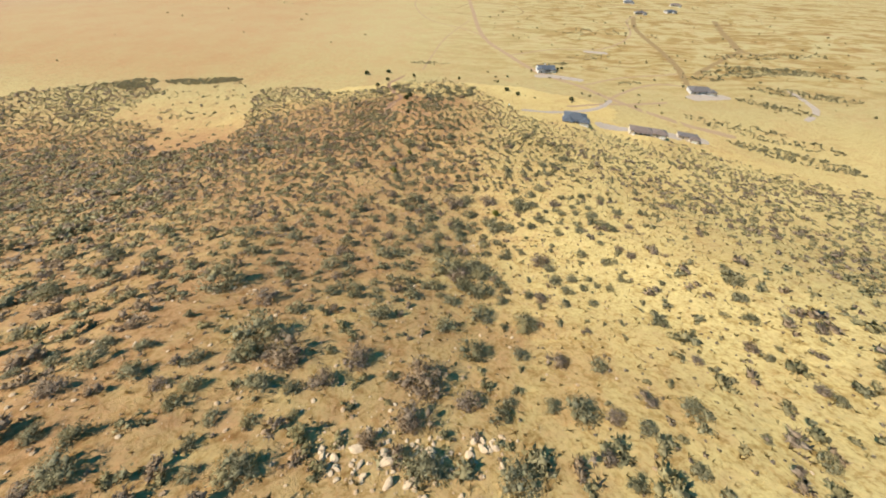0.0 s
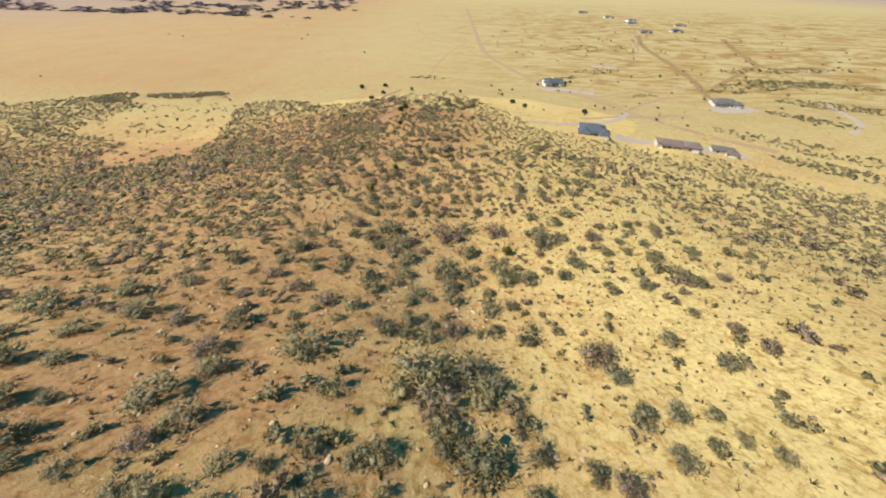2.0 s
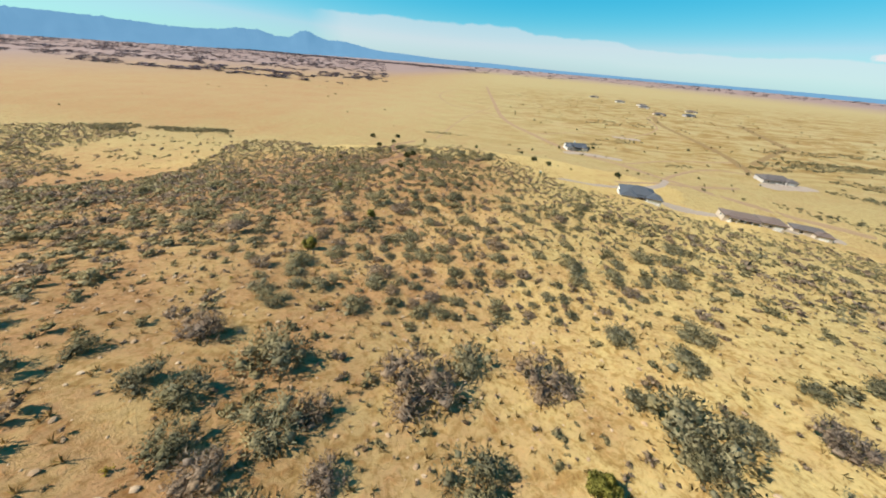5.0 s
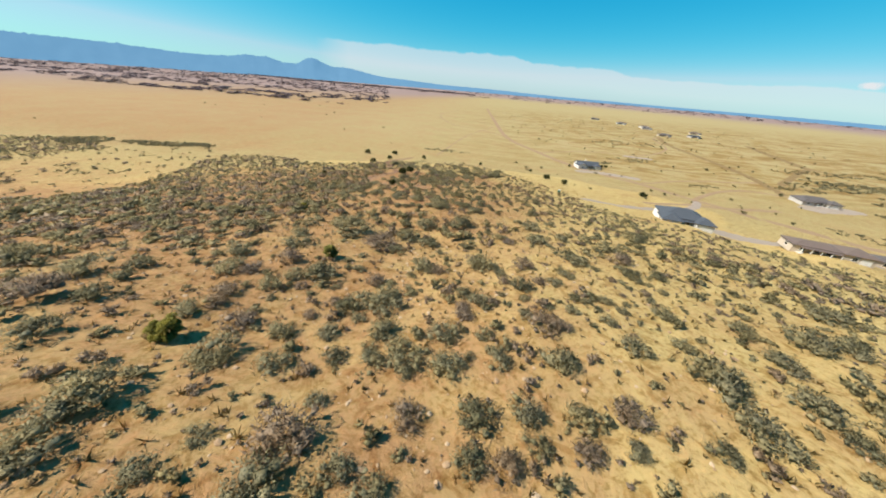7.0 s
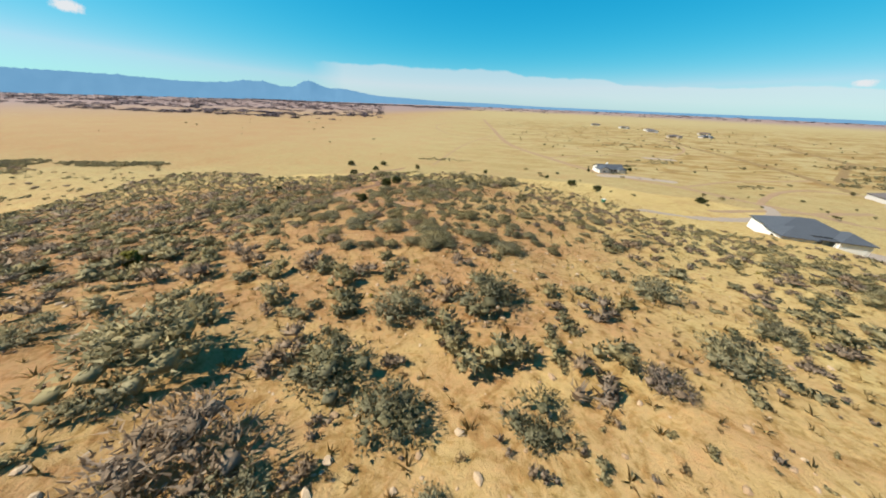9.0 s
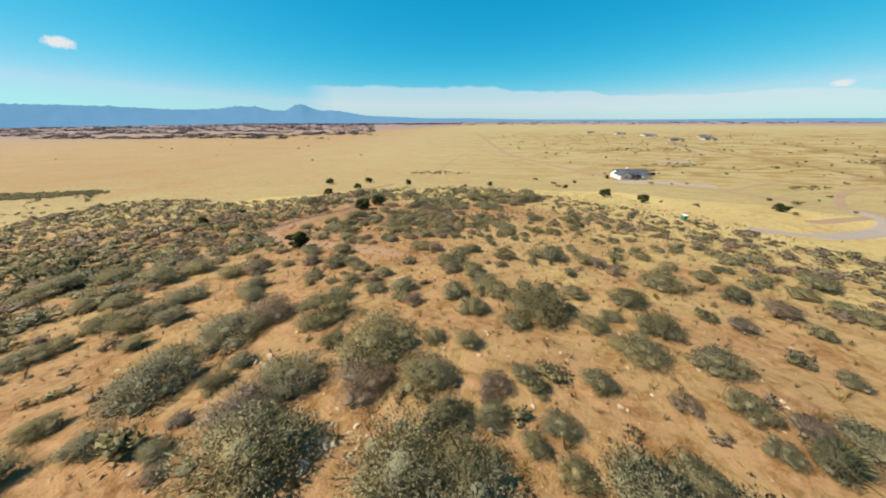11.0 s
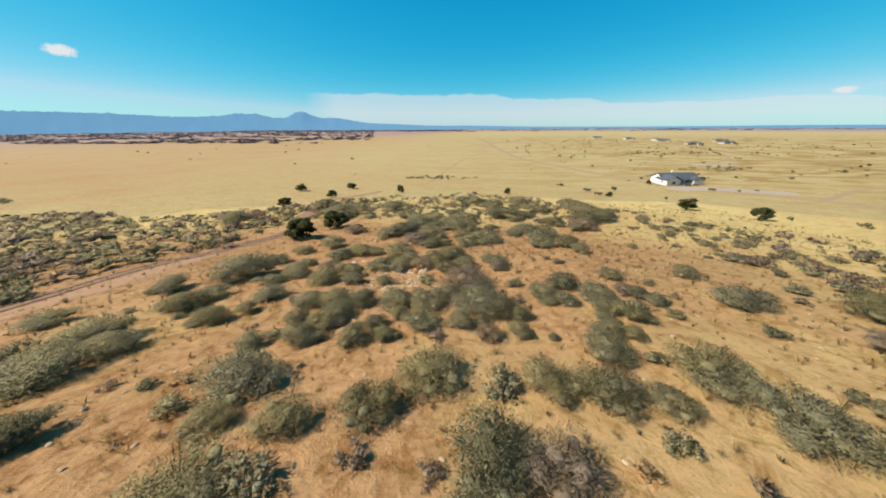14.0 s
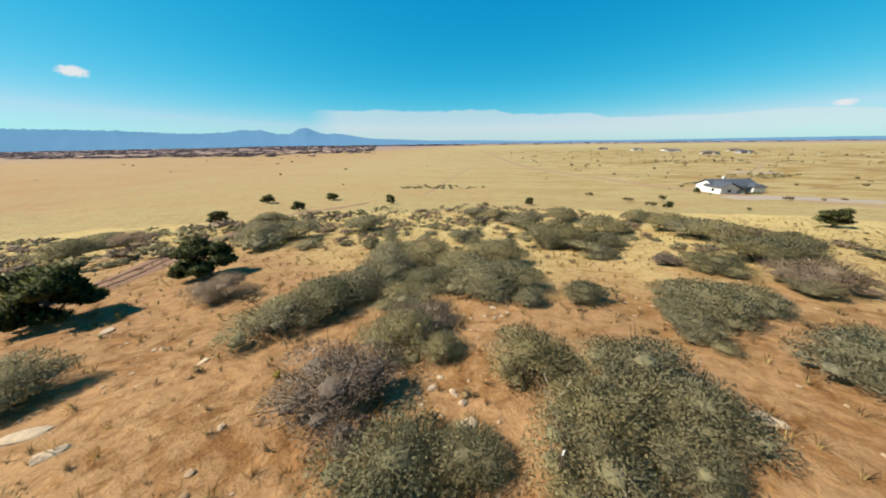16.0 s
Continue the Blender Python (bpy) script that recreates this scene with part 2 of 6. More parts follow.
def spaced(lo, a, b, hi, step, grow):
    """Even steps from a to b, growing steps beyond, out to lo and hi."""
    mid = np.arange(a, b, step)
    right, left, s = [b], [a], step
    while right[-1] < hi:
        s *= grow
        right.append(right[-1] + s)
    s = step
    while left[-1] > lo:
        s *= grow
        left.append(left[-1] - s)
    return np.concatenate([left[:0:-1], mid, right])


def near_value(y):
    return np.clip((560 - y) / 270, 0, 1)


# the worn dirt turnout on the saddle
TURNOUT_LINE = [(-23.5, 213), (-20.5, 200), (-18.0, 193), (-11, 188), (-5.5, 185.5), (1.0, 181.5), (4.5, 178)]


def soil_value(x, y):
    """How bare and red the ground is, from 0 (dry grass) to 1 (soil)."""
    x, y = x / PLAN, y / PLAN
    bare = 0.78 / (1 + np.exp((x - 22 - 0.10 * (y - 60)) / 9)) * np.clip((222 - y) / 60, 0, 1)
    bare = bare + 0.62 * np.exp(-((x + 12) / 15) ** 2 - ((y - 218) / 17) ** 2)
    bare = bare + 0.72 * np.exp(-((x + 4) / 11) ** 2 - ((y - 184) / 9) ** 2)
    bare = bare + 0.52 * np.exp(-((x - 13) / 12) ** 2 - ((y - 213) / 14) ** 2)
    bare = bare + 0.40 * np.clip((-14 - x) / 20, 0, 1) * np.clip((x + 110) / 30, 0, 1) * np.clip((y - 120) / 30, 0, 1) * np.clip((236 - y) / 20, 0, 1)
    bare = bare + 0.52 * np.exp(-((x - 4) / 40) ** 2 - ((y - 211) / 18) ** 2)
    bare = bare + 0.55 * np.exp(-((x + 112) / 22) ** 2 - ((y - 140) / 12) ** 2)
    bare = bare + 0.62 * np.clip((120 - x) / 340, 0, 1) ** 1.5 * np.clip((y - 230) / 60, 0, 1)
    for (ax, ay), (bx, by) in zip(TURNOUT_LINE[:-1], TURNOUT_LINE[1:]):
        u = np.clip(((x - ax) * (bx - ax) + (y - ay) * (by - ay)) / ((bx - ax) ** 2 + (by - ay) ** 2), 0, 1)
        bare = np.maximum(bare, 1.7 * np.exp(-(np.hypot(x - ax - u * (bx - ax), y - ay - u * (by - ay)) / 2.6) ** 4))
    return np.clip(bare + 0.07, 0, 1.7)


gx, gy = spaced(-4700, -110, 140, 4700, 1.4, 1.085), spaced(-700, 20, 420, 4750, 1.4, 1.07)
GX, GY = np.meshgrid(gx, gy)
index = np.arange(GX.size).reshape(GX.shape)
quads = np.stack([index[:-1, :-1], index[:-1, 1:], index[1:, 1:], index[1:, :-1]], -1).reshape(-1, 4)
ground_mesh = mesh_from("ground", np.stack([GX, GY, terrain(GX, GY)], -1).reshape(-1, 3), quads, GROUND, True)
# the last layer sets how strongly the haze tint covers distant ground
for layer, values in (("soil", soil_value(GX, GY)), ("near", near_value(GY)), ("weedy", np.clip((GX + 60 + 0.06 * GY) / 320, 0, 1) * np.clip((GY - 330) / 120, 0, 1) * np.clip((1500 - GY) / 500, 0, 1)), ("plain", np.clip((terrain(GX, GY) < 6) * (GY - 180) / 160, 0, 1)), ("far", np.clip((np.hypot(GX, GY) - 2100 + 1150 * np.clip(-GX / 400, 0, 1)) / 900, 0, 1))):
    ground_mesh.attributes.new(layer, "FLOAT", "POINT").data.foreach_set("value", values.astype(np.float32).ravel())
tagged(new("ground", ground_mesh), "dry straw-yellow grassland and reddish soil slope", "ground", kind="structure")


def strip(name, line, width, mat, label, category, lift=0.05, ragged=0.25):
    """A track that lies on the ground along a line, with an uneven edge."""
    pts = [Vector(p) * PLAN for p in line]
    fine = []
    for i in range(len(pts) - 1):
        a, b, c, d = pts[max(i - 1, 0)], pts[i], pts[i + 1], pts[min(i + 2, len(pts) - 1)]
        n = max(3, int((c - b).length / 1.6))
        for k in range(n):
            u = k / n
            fine.append(0.5 * (2 * b + (c - a) * u + (2 * a - 5 * b + 4 * c - d) * u * u + (3 * b - a - 3 * c + d) * u ** 3))
    fine.append(pts[-1])
    verts, cols = [], 9
    for i, p in enumerate(fine):
        way = (fine[min(i + 1, len(fine) - 1)] - fine[max(i - 1, 0)]).normalized()
        side = Vector((way.y, -way.x)) * min(1.0, 0.1 + math.sqrt(i / 5), 0.1 + math.sqrt((len(fine) - 1 - i) / 5))
        for k in range(cols):
            s = (k / (cols - 1) - 0.5) * width * (1 + ragged * noise.noise((p.x * 0.35, p.y * 0.35, 5 + (k > cols / 2) * 9)))
            q = p + side * s
            edge = abs(k / (cols - 1) - 0.5) * 2
            verts.append((q.x, q.y, height(q.x, q.y) + lift - (0.16 + lift) * (edge > 0.99)))
    n = np.arange(len(fine) * cols).reshape(-1, cols)
    faces = np.stack([n[:-1, :-1], n[:-1, 1:], n[1:, 1:], n[1:, :-1]], -1).reshape(-1, 4)
    return tagged(new(name, mesh_from(name, verts, faces, mat, True)), label, category, kind="structure")


strip("road", [(20, 900), (34, 600), (44, 440), (68, 366), (90, 318), (116, 286), (133, 259), (148, 240), (168, 222), (196, 206)], 9.0, DIRT, "packed pinkish dirt road across the dry plain", "road", 0.07)
strip("road", [(56, 206), (74, 212), (96, 222), (118, 236), (133, 256)], 6.0, GRAVEL, "pale gravel driveway beside the slate-roofed house", "driveway", 0.10)
strip("road", [(131, 257), (160, 284), (186, 300), (206, 300), (222, 290)], 4.5, DIRT, "narrow dirt driveway to the grey house", "driveway", 0.09)
strip("road", [(118, 286), (160, 312), (205, 326), (222, 332)], 3.6, DIRT, "narrow dirt track across dry grass", "road", 0.08)
strip("road", [(214, 300), (226, 334), (234, 368), (241, 416), (246, 470), (256, 522), (282, 592)], 11.0, BROWN, "brown weedy track across dry grass", "road", 0.06, 0.5)
strip("road", [(352, 404), (336, 420), (350, 460), (372, 520), (398, 580)], 13.0, BROWN, "brown weedy wash in the dry grass", "wash", 0.06, 0.5)
strip("road", [(-21, 176), (-24.5, 196), (-24.4, 204), (-23.9, 208), (-22.6, 213.5), (-20.6, 220), (-21, 225), (-26, 233), (-30, 243), (-36, 262), (-28, 290)], 4.6, RED_DIRT, "reddish two-rut dirt track through scrub", "track", 0.04)
PINK_DIRT = material("pinkish_bare_dirt", dirt_build((0.242, 0.139, 0.0777), (0.311, 0.192, 0.112)))
strip("road", [(-22.1, 212), (-22.2, 203.7), (-22.6, 196.8), (-19.9, 191.9), (-12.5, 187.3), (-4.8, 183.1), (-1.1, 181.1), (3.0, 178.6)], 3.6, PINK_DIRT, "pinkish bare dirt turnout worn into the saddle", "track", 0.05, 0.75)
# shade of the wheel ruts as dark flat strips; no hollow is cut
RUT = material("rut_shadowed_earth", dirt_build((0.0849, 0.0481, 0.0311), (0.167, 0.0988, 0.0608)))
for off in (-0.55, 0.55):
    strip("wheel_rut", [(-24.5 + off, 196), (-24.4 + off, 204), (-23.9 + off, 208), (-22.6 + off, 213.5), (-20.6 + off, 220), (-21 + off, 225), (-26 + off, 233)], 0.42, RUT, "wheel rut shade painted as a dark strip on a dirt track", "rut", 0.09)
strip("road", [(44, 440), (20, 470), (-30, 520), (-60, 640), (-40, 760)], 3.0, DIRT, "faint dirt track across dry grassland", "road", 0.08, 0.5)
strip("road", [(68, 366), (120, 395), (175, 405), (230, 470), (260, 560), (300, 612)], 3.6, DIRT, "dirt track towards the far houses", "road", 0.08, 0.4)
strip("road", [(30, 700), (110, 720), (200, 700), (300, 660), (420, 640)], 4.0, BROWN, "brown weedy track across dry grass", "road", 0.06, 0.5)
strip("road", [(10, 560), (60, 545), (110, 580), (100, 640), (40, 650), (10, 600)], 4.0, BROWN, "brown weedy loop track in dry grass", "road", 0.06, 0.5)
strip("road", [(-15, 310), (0, 420), (30, 520)], 2.4, DIRT, "faint dirt track across dry grassland", "road", 0.07, 0.5)
strip("road", [(336, 420), (286, 376), (236, 330)], 8.0, BROWN, "brown weedy wash in the dry grass", "wash", 0.055, 0.6)
strip("road", [(92, 230), (120, 242), (152, 251), (180, 261)], 5.0, DIRT, "dirt track behind the long houses", "road", 0.085, 0.3)
strip("road", [(131, 330), (170, 345), (218, 340)], 3.0, BROWN, "brown weedy track across dry grass", "road", 0.06, 0.5)
strip("gravel_yard", [(84, 306), (100, 308), (126, 301)], 15, GRAVEL, "pale gravel yard in front of a ranch house", "yard", 0.08)
strip("gravel_yard", [(200, 272), (216, 276), (238, 280)], 17, GRAVEL, "pale gravel yard round a grey house", "yard", 0.08)
strip("gravel_yard", [(104, 206), (134, 201), (172, 197)], 17, GRAVEL, "pale gravel yard beside long brown-roofed houses", "yard", 0.08)
strip("gravel_yard", [(150, 392), (176, 388)], 14, GRAVEL, "empty pale gravel pad in dry grass", "yard", 0.08)
strip("gravel_yard", [(268, 240), (292, 262), (300, 300)], 7, GRAVEL, "pale sandy wash in dry grass", "wash", 0.08)

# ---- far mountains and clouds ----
def hazy_range_build(t, b):
    # blue air haze painted as emission; the rock itself is almost black
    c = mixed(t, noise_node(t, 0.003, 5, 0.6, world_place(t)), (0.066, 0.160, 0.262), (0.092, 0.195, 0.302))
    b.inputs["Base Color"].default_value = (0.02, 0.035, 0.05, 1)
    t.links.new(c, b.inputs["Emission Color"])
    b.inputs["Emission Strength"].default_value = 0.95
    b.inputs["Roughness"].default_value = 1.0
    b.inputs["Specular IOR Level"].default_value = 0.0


MOUNTAIN = material("glowing_haze_blue_rock", hazy_range_build)


def rise(az):
    """How high the far mountains stand at an azimuth, as an angle in degrees."""
    bumps = ((-86, 9, 0.9), (-74, 9, 2.10), (-62, 8, 1.39), (-52, 8, 1.54), (-43, 7, 0.88), (-38.4, 0.9, 0.16), (-35.8, 0.9, 0.16), (-36, 6, 1.72), (-29.6, 2, 1.40), (-25, 5, 1.55), (-16, 7, 0.66), (-2, 10, 0.36), (16, 10, 0.07), (45, 12, 0.10))
    return 0.16 + sum(h * math.exp(-((az - c) / w) ** 2) for c, w, h in bumps)


def mountains():
    verts, rows = [], 7
    azimuths = np.arange(-88, 72, 0.25)
    for az in azimuths:
        top = rise(az) * (1 + 0.05 * noise.noise((az * 0.9, 3, 0)) + 0.06 * noise.noise((az * 3.1, 8, 0)))
        for k in range(rows):
            u = k / (rows - 1)
            r = 3950 + 330 * u + 30 * noise.noise((az * 0.8, u * 2.5, 2))
            h = math.tan(radians(top)) * 4280 * u * (1 + 0.08 * (1 - u) * noise.noise((az * 1.7, u * 3, 6)))
            verts.append((5 + r * math.sin(radians(az)), 150 + r * math.cos(radians(az)), h + 10 * u - 4))
    n = np.arange(len(azimuths) * rows).reshape(-1, rows)
    faces = np.stack([n[:-1, :-1], n[1:, :-1], n[1:, 1:], n[:-1, 1:]], -1).reshape(-1, 4)
    tagged(new("mountain_range", mesh_from("mountain_range", verts, faces, MOUNTAIN, True)), "far mountain range in glowing haze blue along the horizon", "mountains", kind="structure")


mountains()


def cloud_build(t, b):
    uv = t.nodes.new("ShaderNodeUVMap").outputs[0]
    p = world_place(t)
    split = t.nodes.new("ShaderNodeSeparateXYZ")
    t.links.new(uv, split.inputs[0])
    u, v = split.outputs[0], split.outputs[1]
    puff = maths(t, "ADD", maths(t, "MULTIPLY", noise_node(t, 0.0042, 6, 0.6, p), 0.75), maths(t, "MULTIPLY", noise_node(t, 0.0013, 3, 0.5, p), 0.55))
    top = maths(t, "MULTIPLY", maths(t, "SUBTRACT", maths(t, "SUBTRACT", maths(t, "ADD", 0.74, maths(t, "MULTIPLY", puff, 0.26)), maths(t, "MULTIPLY", u, 0.05)), v), 22.0, True)
    ends = maths(t, "MULTIPLY", maths(t, "MULTIPLY", u, maths(t, "SUBTRACT", 1.0, u)), 20.0, True)
    low = maths(t, "MULTIPLY", v, 2.2, True)
    a = maths(t, "MULTIPLY", maths(t, "MULTIPLY", top, ends), maths(t, "ADD", 0.16, maths(t, "MULTIPLY", low, 0.34)))
    t.nodes.remove(b)
    clear, glow, both = t.nodes.new("ShaderNodeBsdfTransparent"), t.nodes.new("ShaderNodeEmission"), t.nodes.new("ShaderNodeMixShader")
    # sunlit white of the bank is emission, the sheet glows by itself
    glow.inputs[0].default_value = (0.86, 0.90, 0.93, 1)
    glow.inputs[1].default_value = 0.46
    t.links.new(a, both.inputs[0])
    t.links.new(clear.outputs[0], both.inputs[1])
    t.links.new(glow.outputs[0], both.inputs[2])
    t.links.new(both.outputs[0], t.nodes["Material Output"].inputs[0])


def puff_build(t, b):
    split = t.nodes.new("ShaderNodeSeparateXYZ")
    t.links.new(t.nodes.new("ShaderNodeUVMap").outputs[0], split.inputs[0])
    u, v = split.outputs[0], split.outputs[1]
    across, up = maths(t, "MULTIPLY", u, maths(t, "SUBTRACT", 1.0, u)), maths(t, "MULTIPLY", v, maths(t, "SUBTRACT", 1.0, v))
    lens = maths(t, "MULTIPLY", maths(t, "MULTIPLY", across, up), 16.0)
    ragged = maths(t, "MULTIPLY", maths(t, "SUBTRACT", noise_node(t, 0.03, 5, 0.65, world_place(t)), 0.5), 1.0)
    a = maths(t, "MULTIPLY", maths(t, "SUBTRACT", maths(t, "ADD", lens, ragged), 0.28), 1.9, True)
    t.nodes.remove(b)
    clear, glow, both = t.nodes.new("ShaderNodeBsdfTransparent"), t.nodes.new("ShaderNodeEmission"), t.nodes.new("ShaderNodeMixShader")
    # emission replaces sunlight on the small clouds too
    glow.inputs[0].default_value = (0.88, 0.92, 0.95, 1)
    glow.inputs[1].default_value = 0.46
    t.links.new(a, both.inputs[0])
    t.links.new(clear.outputs[0], both.inputs[1])
    t.links.new(glow.outputs[0], both.inputs[2])
    t.links.new(both.outputs[0], t.nodes["Material Output"].inputs[0])


CLOUD = material("thin_glowing_cloud", cloud_build)
PUFF = material("small_glowing_cloud", puff_build)


# how high the long bank stands, as azimuth and elevation in degrees
BANK_AZ, BANK_EL = [-29, 4, 7, 19, 22, 36, 43, 48, 62], [6.4, 6.3, 5.5, 5.3, 4.3, 4.0, 4.4, 3.6, 3.2]


def cloud(az0, az1, el0, el1, label):
    """A bank of cloud far beyond the mountains."""
    verts, uvs, m, k = [], [], 90, 8
    for i in range(m):
        for j in range(k):
            az = az0 + (az1 - az0) * i / (m - 1)
            top = el1 if el1 else float(np.interp(az, BANK_AZ, BANK_EL))
            el = el0 + (top - el0) * j / (k - 1)
            verts.append((5 + 4450 * math.sin(radians(az)), 150 + 4450 * math.cos(radians(az)), 4450 * math.tan(radians(el))))
            uvs.append((i / (m - 1), j / (k - 1)))
    n = np.arange(m * k).reshape(m, k)
    faces = np.stack([n[:-1, :-1], n[1:, :-1], n[1:, 1:], n[:-1, 1:]], -1).reshape(-1, 4)
    me = mesh_from("cloud", verts, faces, PUFF if el1 else CLOUD, True)
    layer = me.uv_layers.new(name="UVMap")
    layer.data.foreach_set("uv", np.array(uvs, np.float32)[faces.ravel()].ravel())
    ob = tagged(new("cloud", me), label, "cloud", "clouds over the horizon", "structure")
    ob.visible_shadow = False


cloud(-28.6, 62, -0.2, 0, "low white cloud bank above the horizon")
cloud(-54.9, -51.7, 7.7, 9.2, "small white cloud in blue sky")
cloud(44.2, 46.4, 3.4, 4.3, "small white cloud in blue sky")

# ---- houses ----
WALLS = {"white": material("white_stucco", plain_build((0.605, 0.588, 0.554), 0.85, 0.05, 1.5)), "tan": material("tan_stucco", plain_build((0.42, 0.353, 0.277), 0.85, 0.06, 1.5)), "grey": material("grey_stucco", plain_build((0.386, 0.361, 0.336), 0.85, 0.06, 1.5))}


def shingle_build(color):
    def build(t, b):
        p = world_place(t)
        n, f = noise_node(t, 0.6, 4, 0.6, p), noise_node(t, 9.0, 3, 0.7, p)
        c = mixed(t, n, tuple(v * 0.8 for v in color), tuple(v * 1.2 for v in color))
        c = mixed(t, 1.0, c, ramp(t, f, [(0.3, (0.75, 0.75, 0.75)), (0.7, (1.1, 1.1, 1.1))]), "MULTIPLY")
        t.links.new(c, b.inputs["Base Color"])
        b.inputs["Roughness"].default_value = 0.7
        bump(t, b, f, 0.02)
    return build


ROOFS = {"slate": material("slate_blue_shingles", shingle_build((0.0538, 0.0611, 0.0733))), "grey": material("grey_shingles", shingle_build((0.0936, 0.0928, 0.0975))), "brown": material("brown_tiles", shingle_build((0.126, 0.0905, 0.0733))), "greybrown": material("weathered_grey_tiles", shingle_build((0.0936, 0.0788, 0.0733)))}
GLASS = material("dark_window_glass", plain_build((0.02, 0.025, 0.03), 0.08, 0.1))
FRAME = material("white_frame_paint", plain_build((0.70, 0.69, 0.66), 0.5, 0.04))
DOOR = material("brown_door_wood", plain_build((0.13, 0.085, 0.055), 0.6, 0.2, 6))
GARAGE = material("white_garage_panel", plain_build((0.66, 0.65, 0.62), 0.5, 0.04))
CONCRETE = material("pale_concrete", plain_build((0.52, 0.49, 0.45), 0.9, 0.1, 2.0))
GREEN = material("green_plastic", plain_build((0.02, 0.16, 0.09), 0.5, 0.1))
STEEL = material("rusty_steel", plain_build((0.16, 0.12, 0.10), 0.6, 0.4, 12.0, 0.6))
PALE_WOOD = material("weathered_wood", plain_build((0.42, 0.36, 0.29), 0.85, 0.25, 8.0))


def roof_mesh(x0, y0, x1, y1, z, pitch, along_x, hip, over=0.55, thick=0.22):
    """A roof of real thickness: hipped, or gabled, with its ridge along x or y."""
    x0, y0, x1, y1 = x0 - over, y0 - over, x1 + over, y1 + over
    span = (y1 - y0) if along_x else (x1 - x0)
    top, cut = z + span / 2 * pitch, (span / 2 if hip else 0.0)
    if along_x:
        a, b = ((x0 + cut, (y0 + y1) / 2, top), (x1 - cut, (y0 + y1) / 2, top))
    else:
        a, b = (((x0 + x1) / 2, y0 + cut, top), ((x0 + x1) / 2, y1 - cut, top))
    bm = bmesh.new()
    for dz in (0.0, -thick):
        c = [bm.verts.new(v) for v in ((x0, y0, z + dz), (x1, y0, z + dz), (x1, y1, z + dz), (x0, y1, z + dz))]
        r = [bm.verts.new((v[0], v[1], v[2] + dz)) for v in (a, b)]
        faces = [(c[0], c[1], r[1], r[0]), (c[2], c[3], r[0], r[1]), (c[1], c[2], r[1]), (c[3], c[0], r[0])] if along_x else [(c[1], c[2], r[1], r[0]), (c[3], c[0], r[0], r[1]), (c[0], c[1], r[0]), (c[2], c[3], r[1])]
        if not hip:
            faces = faces[:2]
        for f in faces:
            bm.faces.new(f if dz == 0 else f[::-1])
    bm.verts.ensure_lookup_table()
    v = list(bm.verts)
    loop = [0, 1, 2, 3] if hip else ([0, 1, 5, 2, 3, 4] if along_x else [0, 4, 1, 2, 5, 3])
    if not hip:
        loop = [0, 1, 5, 2, 3, 4] if along_x else [1, 2, 5, 3, 0, 4]
    for i in range(len(loop)):
        p, q = loop[i], loop[(i + 1) % len(loop)]
        bm.faces.new((v[p], v[p + 6], v[q + 6], v[q]))
    bmesh.ops.recalc_face_normals(bm, faces=list(bm.faces))
    return bm, top


def wing(house, x0, y0, x1, y1, wall_h, pitch, along_x, hip, wall, roof):
    bm = bmesh.new()
    add_box(bm, x0, y0, -0.6, x1, y1, wall_h)
    if not hip:
        rise_z = ((y1 - y0) if along_x else (x1 - x0)) / 2 * pitch
        ends = ((x0, x1), (y0, y1)) if along_x else ((y0, y1), (x0, x1))
        for e in ends[0]:
            s = 0.15 if e == ends[0][0] else -0.15
            lo, hi = ends[1]
            tri = []
            for d in (0, s):
                for q, h in ((lo, 0), (hi, 0), ((lo + hi) / 2, rise_z)):
                    tri.append(bm.verts.new((e + d, q, wall_h + h) if along_x else (q, e + d, wall_h + h)))
            for f in ((0, 1, 2), (5, 4, 3), (0, 3, 4, 1), (1, 4, 5, 2), (2, 5, 3, 0)):
                bm.faces.new([tri[i] for i in f])
    bmesh.ops.recalc_face_normals(bm, faces=list(bm.faces))
    part("wall", bm, wall, house)
    bm, top = roof_mesh(x0, y0, x1, y1, wall_h + 0.24, pitch, along_x, hip)
    part("roof", bm, roof, house)
    return top


def opening(house, kind, x, y, z, w, h, face):
    """A window, door or garage door set on a wall that faces -y, +y, -x or +x."""
    m = pose(x, y, z, 0, 0, {"-y": 0, "+x": 90, "+y": 180, "-x": -90}[face])
    bm = bmesh.new()
    for a, b, c, d in ((-w / 2 - 0.1, 0, -w / 2, h), (w / 2, 0, w / 2 + 0.1, h), (-w / 2 - 0.1, h, w / 2 + 0.1, h + 0.1), (-w / 2 - 0.1, -0.1, w / 2 + 0.1, 0)):
        add_box(bm, a, -0.10, b, c, 0.02, d)
    frame_ob = part({"window": "window", "door": "door", "garage": "garage_door"}[kind], bm, FRAME, house)
    frame_ob.matrix_basis = m
    bm = bmesh.new()
    if kind == "garage":
        for k in range(4):
            add_box(bm, -w / 2, -0.05, h * k / 4 + 0.02, w / 2, 0.01, h * (k + 1) / 4 - 0.02)
        part("panel", bm, GARAGE, frame_ob)
    elif kind == "door":
        add_box(bm, -w / 2, -0.05, 0, w / 2, 0.01, h, 0.01)
        part("leaf", bm, DOOR, frame_ob)
    else:
        add_box(bm, -w / 2, -0.03, 0, -0.03, 0.01, h)
        add_box(bm, 0.03, -0.03, 0, w / 2, 0.01, h)
        part("pane", bm, GLASS, frame_ob)


